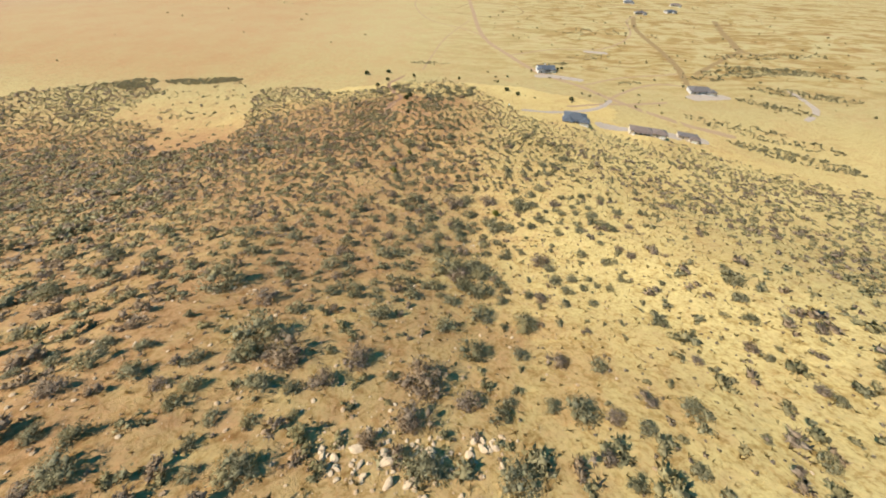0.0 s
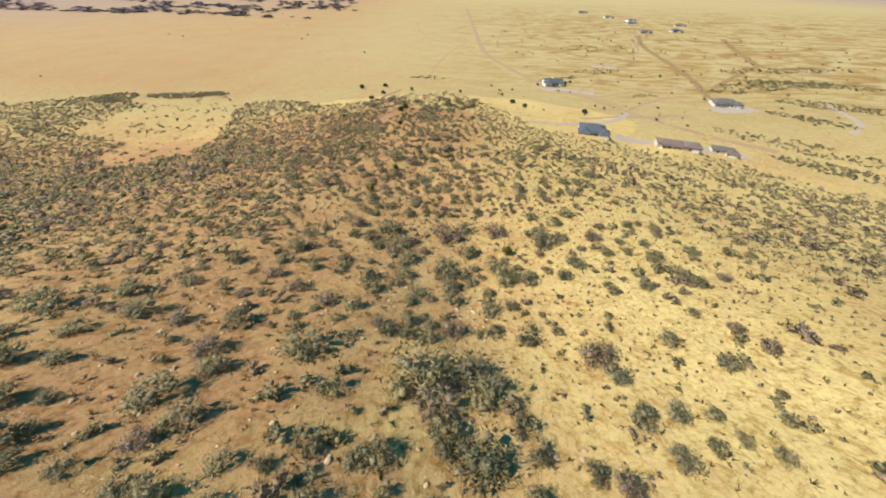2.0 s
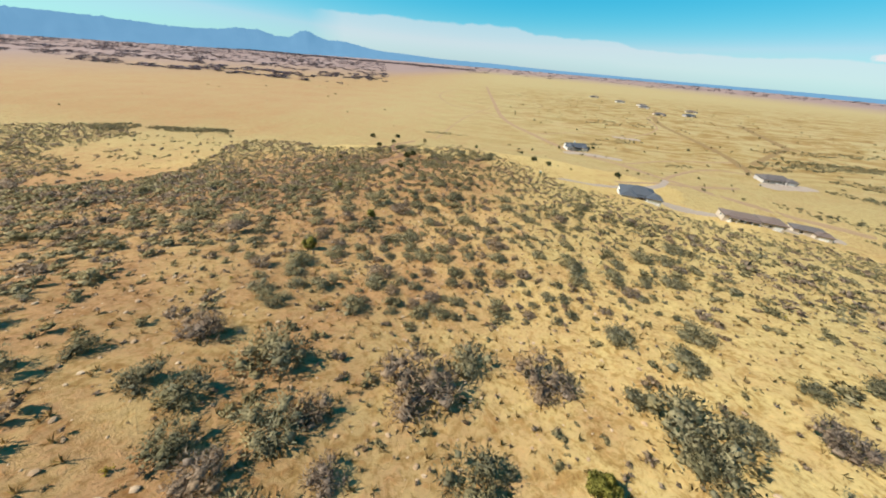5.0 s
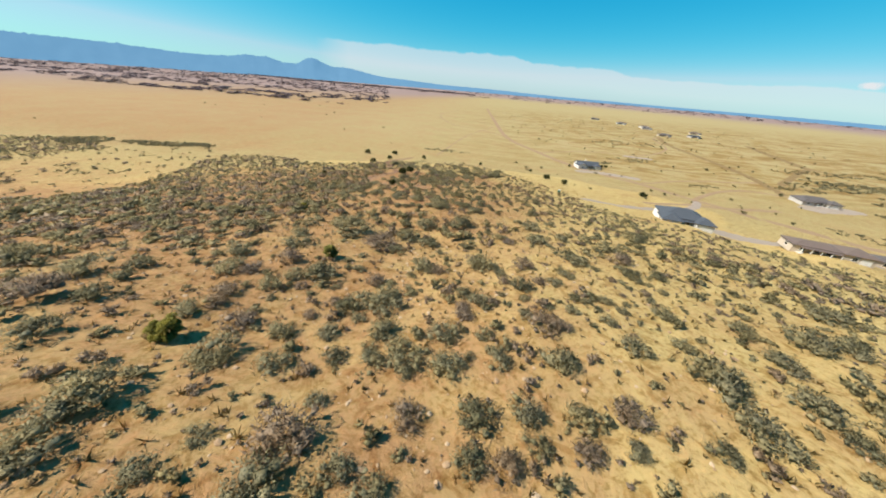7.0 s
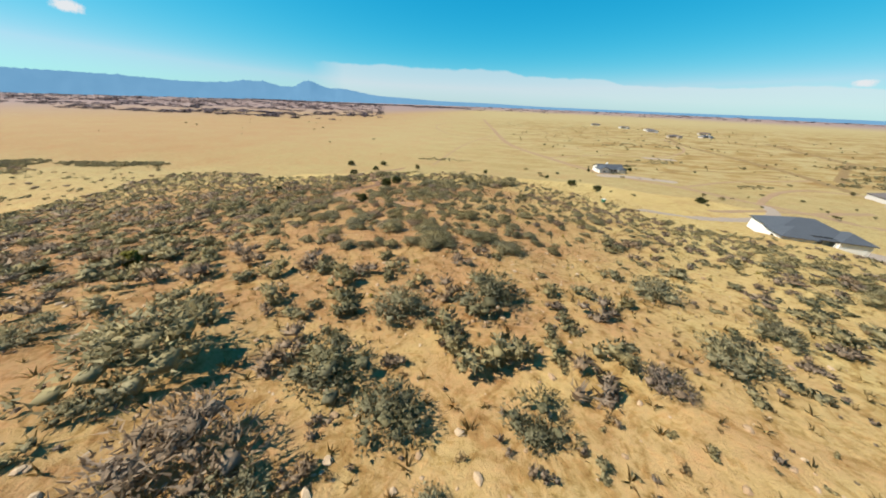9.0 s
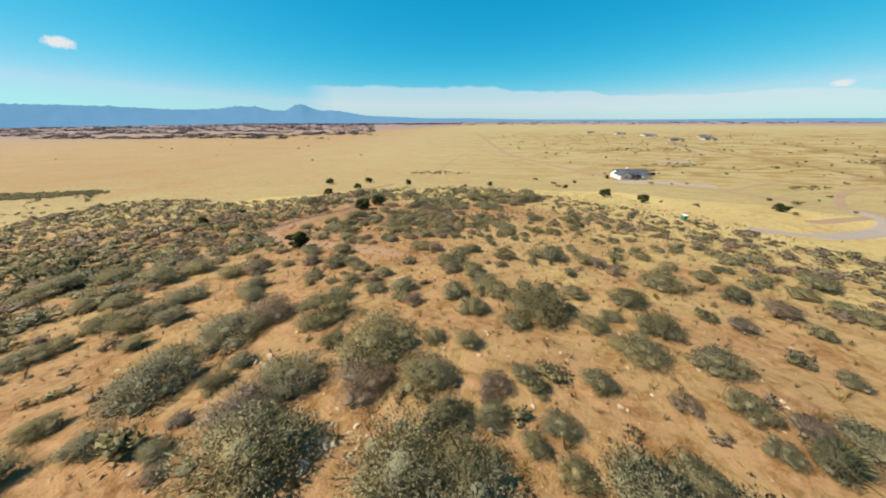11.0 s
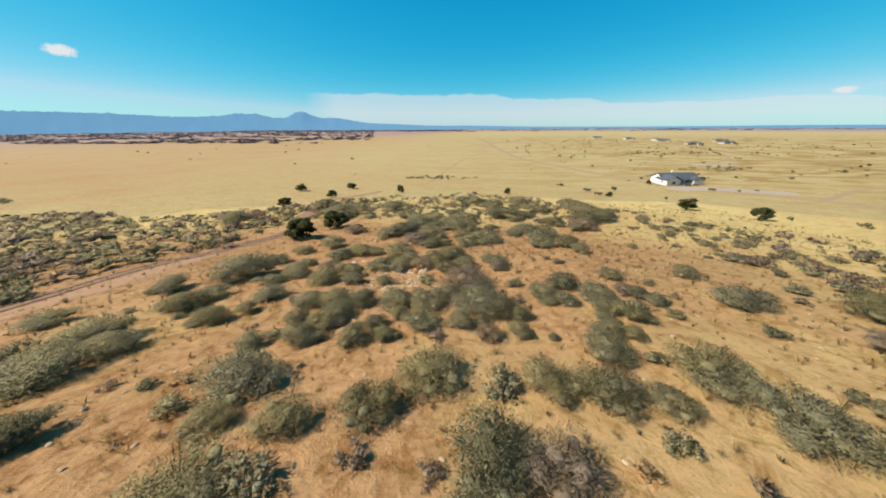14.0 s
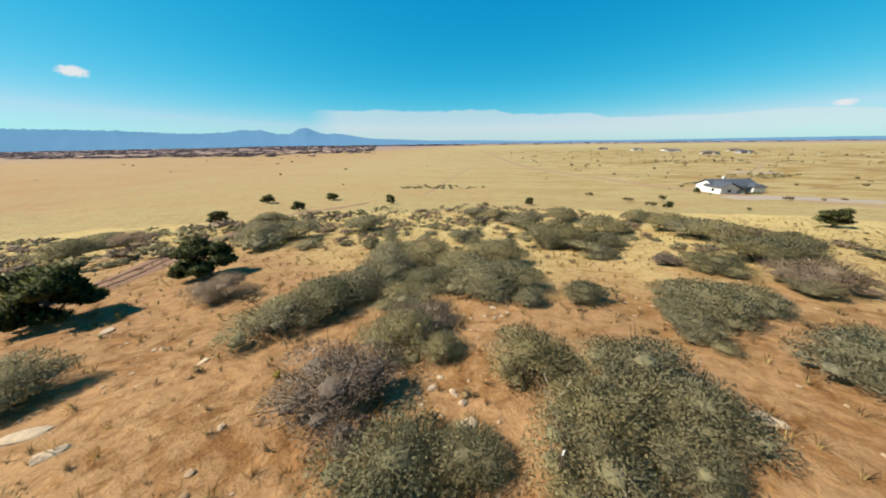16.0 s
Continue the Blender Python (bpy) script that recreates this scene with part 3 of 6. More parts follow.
def porch(house, x0, y0, x1, y1, z, roof):
    bm = bmesh.new()
    add_box(bm, x0, y0, z, x1, y1, z + 0.22)
    part("porch_roof", bm, roof, house)
    part("porch_slab", box(x0, y0, -0.4, x1, y1, 0.12), CONCRETE, house)
    n = max(2, int((x1 - x0) / 3) + 1)
    for k in range(n):
        x = x0 + 0.25 + (x1 - x0 - 0.5) * k / (n - 1)
        part("post", box(x - 0.12, y0 + 0.1, 0.1, x + 0.12, y0 + 0.34, z), FRAME, house)


def place_house(x, y, turn, label):
    x, y = x * PLAN, y * PLAN
    return thing("house", x, y, height(x, y) + 0.1, turn, label, "house", "houses on the plain")


# white-walled ranch house with a slate roof and front gables
a_house = place_house(96.5, 320, 6, "white ranch house with grey-blue shingle roof and porch")
w, r = WALLS["white"], ROOFS["slate"]
wing(a_house, -10, 0, 11, 10, 2.9, 0.5, True, False, w, r)
wing(a_house, -11, -5, -3, 4, 2.9, 0.5, False, False, w, r)
wing(a_house, 6, -3.5, 11.5, 3, 2.8, 0.45, False, True, w, r)
porch(a_house, -2.8, -2.8, 5.8, 0, 2.6, r)
for px, w_ in ((-7, 1.8), (-0.5, 1.6), (4.2, 1.6)):
    opening(a_house, "window", px, -5 if px < -3 else 0, 0.9, w_, 1.3, "-y")
opening(a_house, "door", 1.8, 0, 0.1, 1.1, 2.1, "-y")
opening(a_house, "garage", 8.8, -3.5, 0.0, 3.6, 2.2, "-y")
opening(a_house, "window", -11, -1, 0.9, 1.4, 1.3, "-x")
opening(a_house, "window", 11.5, 0, 0.9, 1.4, 1.3, "+x")
part("chimney", box(-1.4, 5.4, 3, -0.4, 6.4, 7.0, 0.05), WALLS["white"], a_house)

# slate hipped house nearest to the hill
b_house = place_house(87.2, 196.6, -14, "pale house with dark slate hipped roof beside driveway")
wing(b_house, -9, -4, 8, 9, 3.0, 0.42, True, True, w, r)
wing(b_house, -10, -8.5, -2.5, -1, 2.9, 0.48, False, True, w, r)
wing(b_house, 3.5, -7, 10, 1, 2.9, 0.48, False, True, w, r)
porch(b_house, -2.4, -6.5, 3.4, -4, 2.6, r)
for px, py, w_ in ((-6.3, -8.5, 2.0), (-1.2, -4, 1.5)):
    opening(b_house, "window", px, py, 0.9, w_, 1.3, "-y")
opening(b_house, "door", 1.4, -4, 0.1, 1.1, 2.1, "-y")
opening(b_house, "garage", 6.8, -7, 0.0, 4.6, 2.2, "-y")
opening(b_house, "window", -10, -5, 0.9, 1.4, 1.3, "-x")
opening(b_house, "window", 10, -3, 0.9, 1.2, 1.3, "+x")

# grey house on its gravel yard
c_house = place_house(217, 285, -8, "grey house with weathered roof on gravel yard")
wing(c_house, -12, -3, 10, 8, 2.9, 0.42, True, True, WALLS["grey"], ROOFS["greybrown"])
wing(c_house, -13, -7, -5, 0, 2.8, 0.42, False, True, WALLS["grey"], ROOFS["greybrown"])
wing(c_house, 5, -6, 13, 2, 2.8, 0.42, False, True, WALLS["grey"], ROOFS["greybrown"])
porch(c_house, -4.8, -5.5, 4.8, -3, 2.6, ROOFS["greybrown"])
for px in (-9, -2.5, 2.5):
    opening(c_house, "window", px, -7 if px < -5 else -3, 0.9, 1.6, 1.3, "-y")
opening(c_house, "door", 0, -3, 0.1, 1.1, 2.1, "-y")
opening(c_house, "garage", 9, -6, 0.0, 4.6, 2.2, "-y")

# long brown-roofed buildings
d_house = place_house(129, 191.5, -16, "long brown-roofed house with pale walls on gravel")
wing(d_house, -13, -4, 3, 5, 2.8, 0.30, True, True, WALLS["tan"], ROOFS["brown"])
wing(d_house, 3, -4.5, 13, 5, 2.9, 0.36, True, True, WALLS["tan"], ROOFS["brown"])
porch(d_house, -11, -6.4, 2, -4, 2.5, ROOFS["brown"])
for px in (-9.5, -5, -1, 6.5):
    opening(d_house, "window", px, -4.5 if px > 3 else -4, 0.9, 1.8, 1.3, "-y")
opening(d_house, "garage", 10, -4.5, 0, 3.2, 2.2, "-y")
opening(d_house, "window", -13, 0, 0.9, 1.4, 1.2, "-x")
e_house = place_house(158.5, 198, -20, "small brown-roofed outbuilding with open dark front")
wing(e_house, -7, -3.5, 7, 4, 2.7, 0.36, True, True, WALLS["tan"], ROOFS["greybrown"])
wing(e_house, 1, -7, 8, -1, 2.6, 0.36, False, True, WALLS["tan"], ROOFS["brown"])
opening(e_house, "garage", 4.5, -7, 0, 4.0, 2.2, "-y")
opening(e_house, "window", -3.5, -3.5, 0.9, 1.8, 1.3, "-y")

# far houses of the settlement
for k, (hx, hy, turn, roof_, wall_) in enumerate(((302, 782, 10, "greybrown", "white"), (318, 707, -12, "grey", "grey"), (300, 612, 5, "greybrown", "tan"), (356, 632, 20, "slate", "grey"), (396, 696, -8, "brown", "tan"), (270, 850, 0, "greybrown", "grey"), (330, 745, 30, "brown", "white"))):
    h = place_house(hx, hy, turn, "far single-storey house with muted roof on the plain")
    wing(h, -11, -4, 9, 6, 2.9, 0.42, True, True, WALLS[wall_], ROOFS[roof_])
    wing(h, 3, -8, 11, 0, 2.8, 0.42, False, True, WALLS[wall_], ROOFS[roof_])
    opening(h, "garage", 7, -8, 0, 4.4, 2.2, "-y")
    opening(h, "window", -5, -4, 0.9, 2.0, 1.3, "-y")

# green waste bin on the gravel track
bin_ob = thing("waste_bin", 49.5 * PLAN, 211.5 * PLAN, height(49.5 * PLAN, 211.5 * PLAN) + 0.02, 15, "green plastic waste bin with lid beside the driveway", "bin")
bm = box(-0.55, -0.5, 0.12, 0.55, 0.5, 1.25, 0.06)
for v in bm.verts:
    if v.co.z < 0.6:
        v.co.x, v.co.y = v.co.x * 0.85, v.co.y * 0.85
part("body", bm, GREEN, bin_ob)
part("lid", box(-0.60, -0.56, 1.26, 0.60, 0.56, 1.36, 0.04), FRAME, bin_ob, "pale lid")
for sx in (-0.35, 0.35):
    bm = bmesh.new()
    bmesh.ops.create_cone(bm, cap_ends=True, segments=14, radius1=0.13, radius2=0.13, depth=0.08, matrix=pose(sx, 0.42, 0.13, 0, 90, 0))
    part("wheel", bm, STEEL, bin_ob)

# ---- plants ----
def leaves_on(n, centres, radii, size, flat=0.75, long=1.6, lift=0.0, seed=0):
    """Small leaf blades spread over lumps: places and faces of n blades."""
    g = np.random.default_rng(seed)
    weight = radii ** 2 / (radii ** 2).sum()
    who = g.choice(len(centres), n, p=weight)
    d = g.normal(size=(n, 3))
    d[:, 2] = np.abs(d[:, 2]) * 0.9 + lift
    d /= np.linalg.norm(d, axis=1)[:, None]
    p = centres[who] + d * radii[who][:, None] * np.array([1, 1, flat]) * (0.48 + 0.64 * g.random(n)[:, None] ** 0.65)
    p[:, 2] = np.maximum(p[:, 2], 0.02)
    axis = d + g.normal(size=(n, 3)) * 0.55 + np.array([0, 0, 0.35])
    axis /= np.linalg.norm(axis, axis=1)[:, None]
    side = np.cross(axis, g.normal(size=(n, 3)))
    side /= np.linalg.norm(side, axis=1)[:, None] + 1e-9
    s = size * (0.6 + 0.8 * g.random(n))[:, None]
    flip = np.where((np.cross(side, axis) * d).sum(1) < 0, -1.0, 1.0)[:, None]
    side = side * flip
    verts = np.stack([p - axis * s * long * 0.35 - side * s * 0.5, p - axis * s * long * 0.35 + side * s * 0.5, p + axis * s * long * 0.65], 1).reshape(-1, 3)
    face_out = d + 0.5 * g.normal(size=(n, 3))
    face_out /= np.linalg.norm(face_out, axis=1)[:, None]
    return np.hstack([verts, np.repeat(face_out, 3, 0)]), np.arange(n * 3).reshape(-1, 3)


def core_of(centres, radii, flat, shrink=0.80, seed=0, coarse=False):
    """The dim inner mass of a bush: one small rough lump for each of its centres."""
    bm = bmesh.new()
    bmesh.ops.create_cube(bm, size=1.2)
    if not coarse:
        bmesh.ops.subdivide_edges(bm, edges=list(bm.edges), cuts=1, use_grid_fill=True)
    base = np.array([v.co[:] for v in bm.verts])
    base /= np.linalg.norm(base, axis=1)[:, None]
    quad = np.array([[v.index for v in f.verts] for f in bm.faces])
    quad = np.concatenate([quad[:, [0, 1, 2]], quad[:, [0, 2, 3]]])
    bm.free()
    g = np.random.default_rng(seed)
    verts = [np.hstack([c + base * (0.8 + 0.4 * g.random((len(base), 1))) * r * shrink * np.array([1, 1, flat]), base]) for c, r in zip(centres, radii)]
    faces = [quad + k * len(base) for k in range(len(centres))]
    return np.concatenate(verts), np.concatenate(faces)


def lumps(seed, count, width, tall, loose=0.34):
    g = np.random.default_rng(seed)
    a, r = g.random(count) * 6.283, np.sqrt(g.random(count)) * width * loose
    radii = width * (0.16 + 0.13 * g.random(count)) * (1.12 - 0.5 * r / (width * 0.5))
    centres = np.stack([np.cos(a) * r, np.sin(a) * r, tall * (0.30 + 0.30 * g.random(count)) * (1.1 - r / width)], 1)
    return centres, radii


def joined(*pieces):
    verts, faces, at = [], [], 0
    for v, f in pieces:
        verts.append(v)
        faces.append(f + at)
        at += len(v)
    return np.concatenate(verts), np.concatenate(faces)


def bush_arrays(seed, count, leaf, lump_n, tall=0.62, long=1.6, lift=0.0, coarse=True, shrink=0.58):
    """A bush one metre wide."""
    c, r = lumps(seed, lump_n, 1.0, tall)
    return joined(core_of(c, r, 0.8, shrink, seed, coarse), leaves_on(count, c, r, leaf, 0.85, long, lift, seed))


def tuft_arrays(seed, blades, spread, tall, wide):
    """Grass or twigs that fan out of one root."""
    g = np.random.default_rng(seed)
    a, out, h = g.random(blades) * 6.283, spread * (0.25 + 0.75 * g.random(blades)), tall * (0.55 + 0.45 * g.random(blades))
    way = np.stack([np.cos(a), np.sin(a), 0 * a], 1)
    side = np.stack([-np.sin(a), np.cos(a), 0 * a], 1) * wide
    root = way * spread * 0.18 * g.random((blades, 1))
    mid = root + way * out[:, None] * 0.45 + np.array([0, 0, 1]) * (h * 0.62)[:, None]
    tip = root + way * out[:, None] + np.array([0, 0, 1]) * h[:, None]
    verts = np.stack([root - side, root + side, mid + side * 0.7, mid - side * 0.7, tip + side * 0.15, tip - side * 0.15], 1).reshape(-1, 3)
    up = np.repeat(np.array([0, 0, 1.0]) + 0.5 * way, 6, 0)
    verts = np.hstack([verts, up / np.linalg.norm(up, axis=1)[:, None]])
    k = np.arange(blades)[:, None] * 6
    return verts, np.concatenate([k + [0, 1, 2], k + [0, 2, 3], k + [3, 2, 4]])


def scatter(name, templates, spots, mat, label, category):
    """Many plants as one mesh. Spots: rows of x, y, width, height factor."""
    verts, faces, at = [], [], 0
    spots = np.asarray(spots, float)
    z = terrain(spots[:, 0], spots[:, 1])
    turn = rng.random(len(spots)) * 6.283
    pick = rng.integers(0, len(templates), len(spots))
    for k, (tv, tf) in enumerate(templates):
        who = np.nonzero(pick == k)[0]
        if not len(who):
            continue
        c, s = np.cos(turn[who])[:, None], np.sin(turn[who])[:, None]
        w, h = spots[who, 2][:, None], (spots[who, 2] * spots[who, 3])[:, None]
        v = np.stack([(tv[:, 0] * c - tv[:, 1] * s) * w + spots[who, 0][:, None], (tv[:, 0] * s + tv[:, 1] * c) * w + spots[who, 1][:, None], tv[:, 2] * h + (z[who] - 0.03)[:, None], tv[:, 3] * c - tv[:, 4] * s, tv[:, 3] * s + tv[:, 4] * c, tv[:, 5] + 0 * w], -1)
        f = tf[None] + (np.arange(len(who)) * len(tv))[:, None, None] + at
        verts.append(v.reshape(-1, 6))
        faces.append(f.reshape(-1, tf.shape[1]))
        at += len(who) * len(tv)
    ob = new(name, mesh_from(name, np.concatenate(verts), np.concatenate(faces), mat))
    return tagged(ob, label, category, kind="stuff")


# where the scrub ends on the plain: the far edge, as y over x
EDGE_X = [-320, -274, -239, -194, -150, -106, -67, -16, 7, 38, 55, 80, 129, 159, 178, 231, 300]
EDGE_Y = [215, 245, 261, 240, 243, 258, 240, 277, 290, 250, 203, 194, 196, 184, 170, 149, 130]


# the bare grassy wedge that cuts into the scrub
BARE = [(-127, 134), (-99, 156), (-108, 178), (-116, 205), (-140, 262), (-196, 250), (-206, 198), (-160, 178)]


def inside(x, y, corners):
    """Which places lie in the polygon."""
    x, y = x + 3 * np.sin(y / 5.0), y + 3 * np.sin(x / 4.0)
    odd = np.zeros(x.shape, bool)
    for (ax, ay), (bx, by) in zip(corners, corners[1:] + corners[:1]):
        odd ^= ((ay > y) != (by > y)) & (x < (bx - ax) * (y - ay) / (by - ay + 1e-9) + ax)
    return odd


def scrub_density(x, y):
    """How thick the scrub grows, from 0 to 1."""
    edge = np.interp(x, EDGE_X, EDGE_Y)
    d = np.clip((edge - y) / 14, 0, 1)
    d = np.where(inside(x, y, BARE), 0.04, d)
    d = np.where((x < -60) & (y > 95), d * 1.5, d)
    pale = np.clip(1 - ((x - 62) / 30) ** 2 - ((y - 74) / 44) ** 2, 0, 1)
    d = d * (1 - 0.72 * np.sqrt(pale))
    d = np.where(y > 140, d * 1.15, d)
    d = np.where((x < -8) & (y > 100) & (y < 206), d * 1.9, d)
    d = np.where((x < -4) & (y > 35) & (y <= 100), d * 1.45, d)
    d = np.where((x < -26) & (y >= 200), d * 1.7, d)
    return np.clip(d, 0, 1.8)


def clumping(x, y):
    v = np.sin(x / 5.1 + 2 * np.sin(y / 9.3)) * np.sin(y / 4.3 + 1.7 * np.sin(x / 7.9)) + 0.6 * np.sin(x / 13 + y / 17)
    return np.clip(0.55 + 0.45 * v, 0, 1.3)


def jittered(x0, x1, y0, y1, step):
    xs, ys = np.arange(x0, x1, step), np.arange(y0, y1, step)
    X, Y = np.meshgrid(xs, ys)
    p = np.stack([X.ravel(), Y.ravel()], 1) + rng.random((X.size, 2)) * step
    return p


# bushes by the part of the hill they stand on: x, y, width
END_KNOLL = [(-0.4, 288.6, 4.3), (-5.9, 293.4, 4.3), (-4.5, 295.8, 4.6), (-3.1, 298.5, 5.0), (-2.8, 302.7, 5.6), (0.3, 295.8, 3.5), (1.9, 293.8, 3.1), (0.7, 292.1, 3.4), (2.8, 291.5, 2.0), (2.0, 286.6, 3.2), (3.8, 286.9, 2.1), (5.8, 290.7, 3.5), (9.2, 290.1, 3.7), (10.0, 288.8, 3.1), (7.6, 288.1, 3.4), (6.6, 286.7, 2.7), (8.8, 287.0, 1.7), (16.2, 296.2, 4.8), (19.3, 297.3, 3.7), (13.8, 293.5, 2.7), (16.2, 298.2, 3.4), (16.9, 291.3, 3.7), (19.0, 292.4, 2.8), (10.7, 297.7, 2.9), (7.3, 296.7, 2.1), (4.5, 298.9, 4.9), (6.6, 299.8, 4.7), (3.2, 302.9, 5.1), (5.8, 306.3, 5.7), (-0.1, 306.3, 5.9), (-3.9, 308.1, 5.2), (-13.2, 297.8, 4.0)]
END_KNOLL_FAR = [(-24.7, 316.3, 7.0), (-22.8, 319.7, 7.0), (-38.7, 335.7, 7.0), (-13.6, 325.9, 7.0), (2.8, 318.5, 4.6), (-13.0, 288.6, 4.0), (-57.4, 319.7, 7.0), (-51.6, 320.4, 7.0), (-48.5, 311.2, 6.7), (26.7, 301.3, 5.3), (29.8, 308.5, 6.2), (34.0, 317.2, 7.0), (33.8, 321.2, 7.0), (34.8, 310.9, 5.5), (34.7, 328.1, 7.0), (20.4, 315.6, 4.1), (16.2, 310.5, 4.7), (20.7, 306.2, 2.4), (22.8, 304.4, 4.0), (15.7, 315.0, 7.0), (12.8, 316.6, 7.0), (13.4, 331.2, 7.0), (9.2, 339.9, 7.0), (4.6, 345.7, 7.0), (21.7, 339.5, 7.0), (23.6, 326.0, 7.0), (37.0, 339.8, 7.0)]
LAST_RISE = [(-4.6, 276.1, 2.3), (4.8, 276.6, 2.1), (6.7, 276.8, 2.2), (10.1, 277.0, 1.3), (9.7, 277.2, 2.0), (-0.1, 277.4, 2.0), (-5.3, 277.5, 2.0), (-2.0, 277.7, 1.9), (2.2, 277.7, 2.4), (5.6, 277.7, 1.4), (-8.2, 277.9, 2.3), (9.8, 278.1, 2.1), (3.9, 278.2, 1.8), (6.6, 278.3, 2.0), (-0.2, 278.5, 2.6), (-2.7, 278.6, 2.7), (15.8, 278.6, 1.0), (9.8, 279.2, 1.6), (2.3, 279.2, 2.0), (3.4, 279.3, 2.0), (-8.6, 279.4, 1.8), (-13.2, 279.4, 1.7), (8.9, 279.5, 1.9), (0.5, 280.1, 2.7), (15.2, 280.2, 0.8), (4.9, 280.3, 3.4), (-1.5, 280.5, 2.0), (-12.1, 280.5, 2.1), (3.0, 280.6, 2.3), (-16.8, 281.7, 3.1), (-8.7, 282.3, 3.0), (-4.8, 283.2, 2.2)]
LAST_RISE_FOOT = [(-1.8, 283.4, 3.3), (-6.6, 283.5, 3.4), (20.1, 284.0, 2.5), (-15.9, 285.6, 2.7), (19.4, 286.7, 3.7), (16.0, 286.8, 3.5), (28.3, 288.5, 1.4), (19.5, 288.8, 1.8), (14.3, 295.8, 2.3), (1.3, 299.6, 4.2), (25.1, 299.9, 2.5)]
KNOLL_CREST = [(-5.2, 263.7, 1.7), (0.7, 264.3, 1.9), (-1.7, 264.4, 1.2), (2.5, 264.4, 1.4), (-2.8, 264.4, 2.1), (-4.6, 264.7, 1.1), (11.6, 265.0, 0.7), (8.1, 265.0, 1.7), (1.9, 265.1, 1.0), (10.3, 265.2, 0.8), (15.9, 265.4, 1.3), (9.8, 265.5, 1.5), (-2.4, 265.7, 2.0), (14.8, 265.7, 1.8), (4.1, 265.9, 2.1), (-1.2, 266.1, 1.1), (1.4, 266.1, 1.5), (-11.5, 266.2, 1.2), (6.5, 266.2, 1.7), (7.8, 266.4, 1.1), (-4.3, 266.6, 1.6), (-10.5, 266.6, 2.5), (2.4, 267.1, 1.5), (-2.0, 267.3, 2.7), (10.2, 267.3, 1.5), (15.4, 267.4, 1.3), (17.3, 267.4, 1.7), (-9.0, 267.8, 1.8), (8.9, 268.0, 2.4), (16.6, 268.3, 1.9), (20.0, 268.4, 1.1), (7.7, 268.5, 3.4)]
KNOLL_CREST_FOOT = [(4.0, 268.7, 2.5), (15.9, 268.8, 2.1), (6.6, 268.8, 1.9), (1.8, 268.9, 2.5), (-4.8, 269.0, 2.6), (-2.9, 269.1, 3.0), (-0.9, 269.3, 2.3), (13.7, 269.8, 1.9), (5.6, 270.3, 2.2), (20.0, 270.3, 1.6), (-9.0, 270.3, 2.8), (7.4, 270.6, 3.2), (12.5, 270.7, 2.7), (16.2, 270.9, 2.6), (-14.9, 271.1, 2.3), (19.3, 271.2, 1.6), (18.5, 271.7, 1.7), (-21.9, 271.9, 1.5), (6.4, 272.5, 4.8), (-20.8, 272.6, 3.4), (14.5, 273.2, 2.8), (-0.6, 273.9, 1.8), (-3.6, 274.0, 2.1), (-12.3, 274.2, 2.7), (-6.5, 274.9, 3.9), (19.1, 274.9, 2.0), (-16.6, 276.2, 6.0), (-10.8, 276.4, 3.2), (26.1, 276.5, 2.4)]
KNOLL_SIDE = [(-4.1, 248.9, 1.2), (0.1, 249.2, 2.3), (-6.0, 249.2, 2.0), (0.6, 250.2, 1.0), (-0.7, 250.4, 2.1), (3.3, 250.4, 1.6), (12.1, 251.0, 1.0), (2.2, 251.0, 1.7), (-5.1, 251.1, 1.5), (14.8, 251.1, 1.3), (3.5, 251.1, 1.1), (7.8, 251.3, 1.7), (18.8, 251.4, 1.4), (-4.2, 251.8, 1.8), (9.4, 251.8, 2.2), (5.0, 252.1, 2.4), (13.7, 252.4, 1.4), (-8.2, 252.6, 2.9), (13.2, 252.7, 0.7), (16.7, 252.9, 1.5), (-13.7, 254.4, 2.5), (12.4, 254.4, 1.7), (-16.8, 254.4, 1.1), (18.0, 254.8, 1.6), (1.7, 254.8, 2.2), (3.3, 255.0, 1.6), (20.9, 255.2, 1.7), (22.7, 255.5, 0.7), (8.4, 255.8, 2.6), (6.7, 255.8, 1.8), (17.9, 256.1, 3.0), (-0.9, 256.2, 2.7)]
KNOLL_SIDE_FOOT = [(17.2, 256.2, 1.4), (-10.0, 256.5, 3.1), (26.3, 256.6, 1.4), (25.8, 257.2, 2.5), (-9.0, 257.3, 2.4), (9.7, 257.6, 2.6), (7.8, 257.8, 3.1), (-2.3, 258.4, 1.7), (23.4, 258.4, 2.4), (0.5, 258.6, 2.1), (3.4, 259.4, 2.3), (18.5, 259.9, 2.9), (-14.3, 260.4, 4.1), (14.6, 260.6, 1.7), (22.4, 260.7, 1.4), (-2.9, 260.7, 3.5), (12.6, 260.9, 2.6), (10.5, 261.3, 2.4), (30.8, 261.3, 2.5), (5.3, 261.4, 3.0), (17.2, 262.2, 3.0), (-13.3, 263.0, 3.0), (13.7, 263.7, 2.6), (-16.0, 264.1, 4.0), (28.6, 265.2, 2.4), (33.3, 266.3, 2.3), (-23.8, 266.4, 2.8), (-15.5, 269.1, 3.4), (33.5, 270.3, 4.0), (26.1, 270.9, 3.5)]
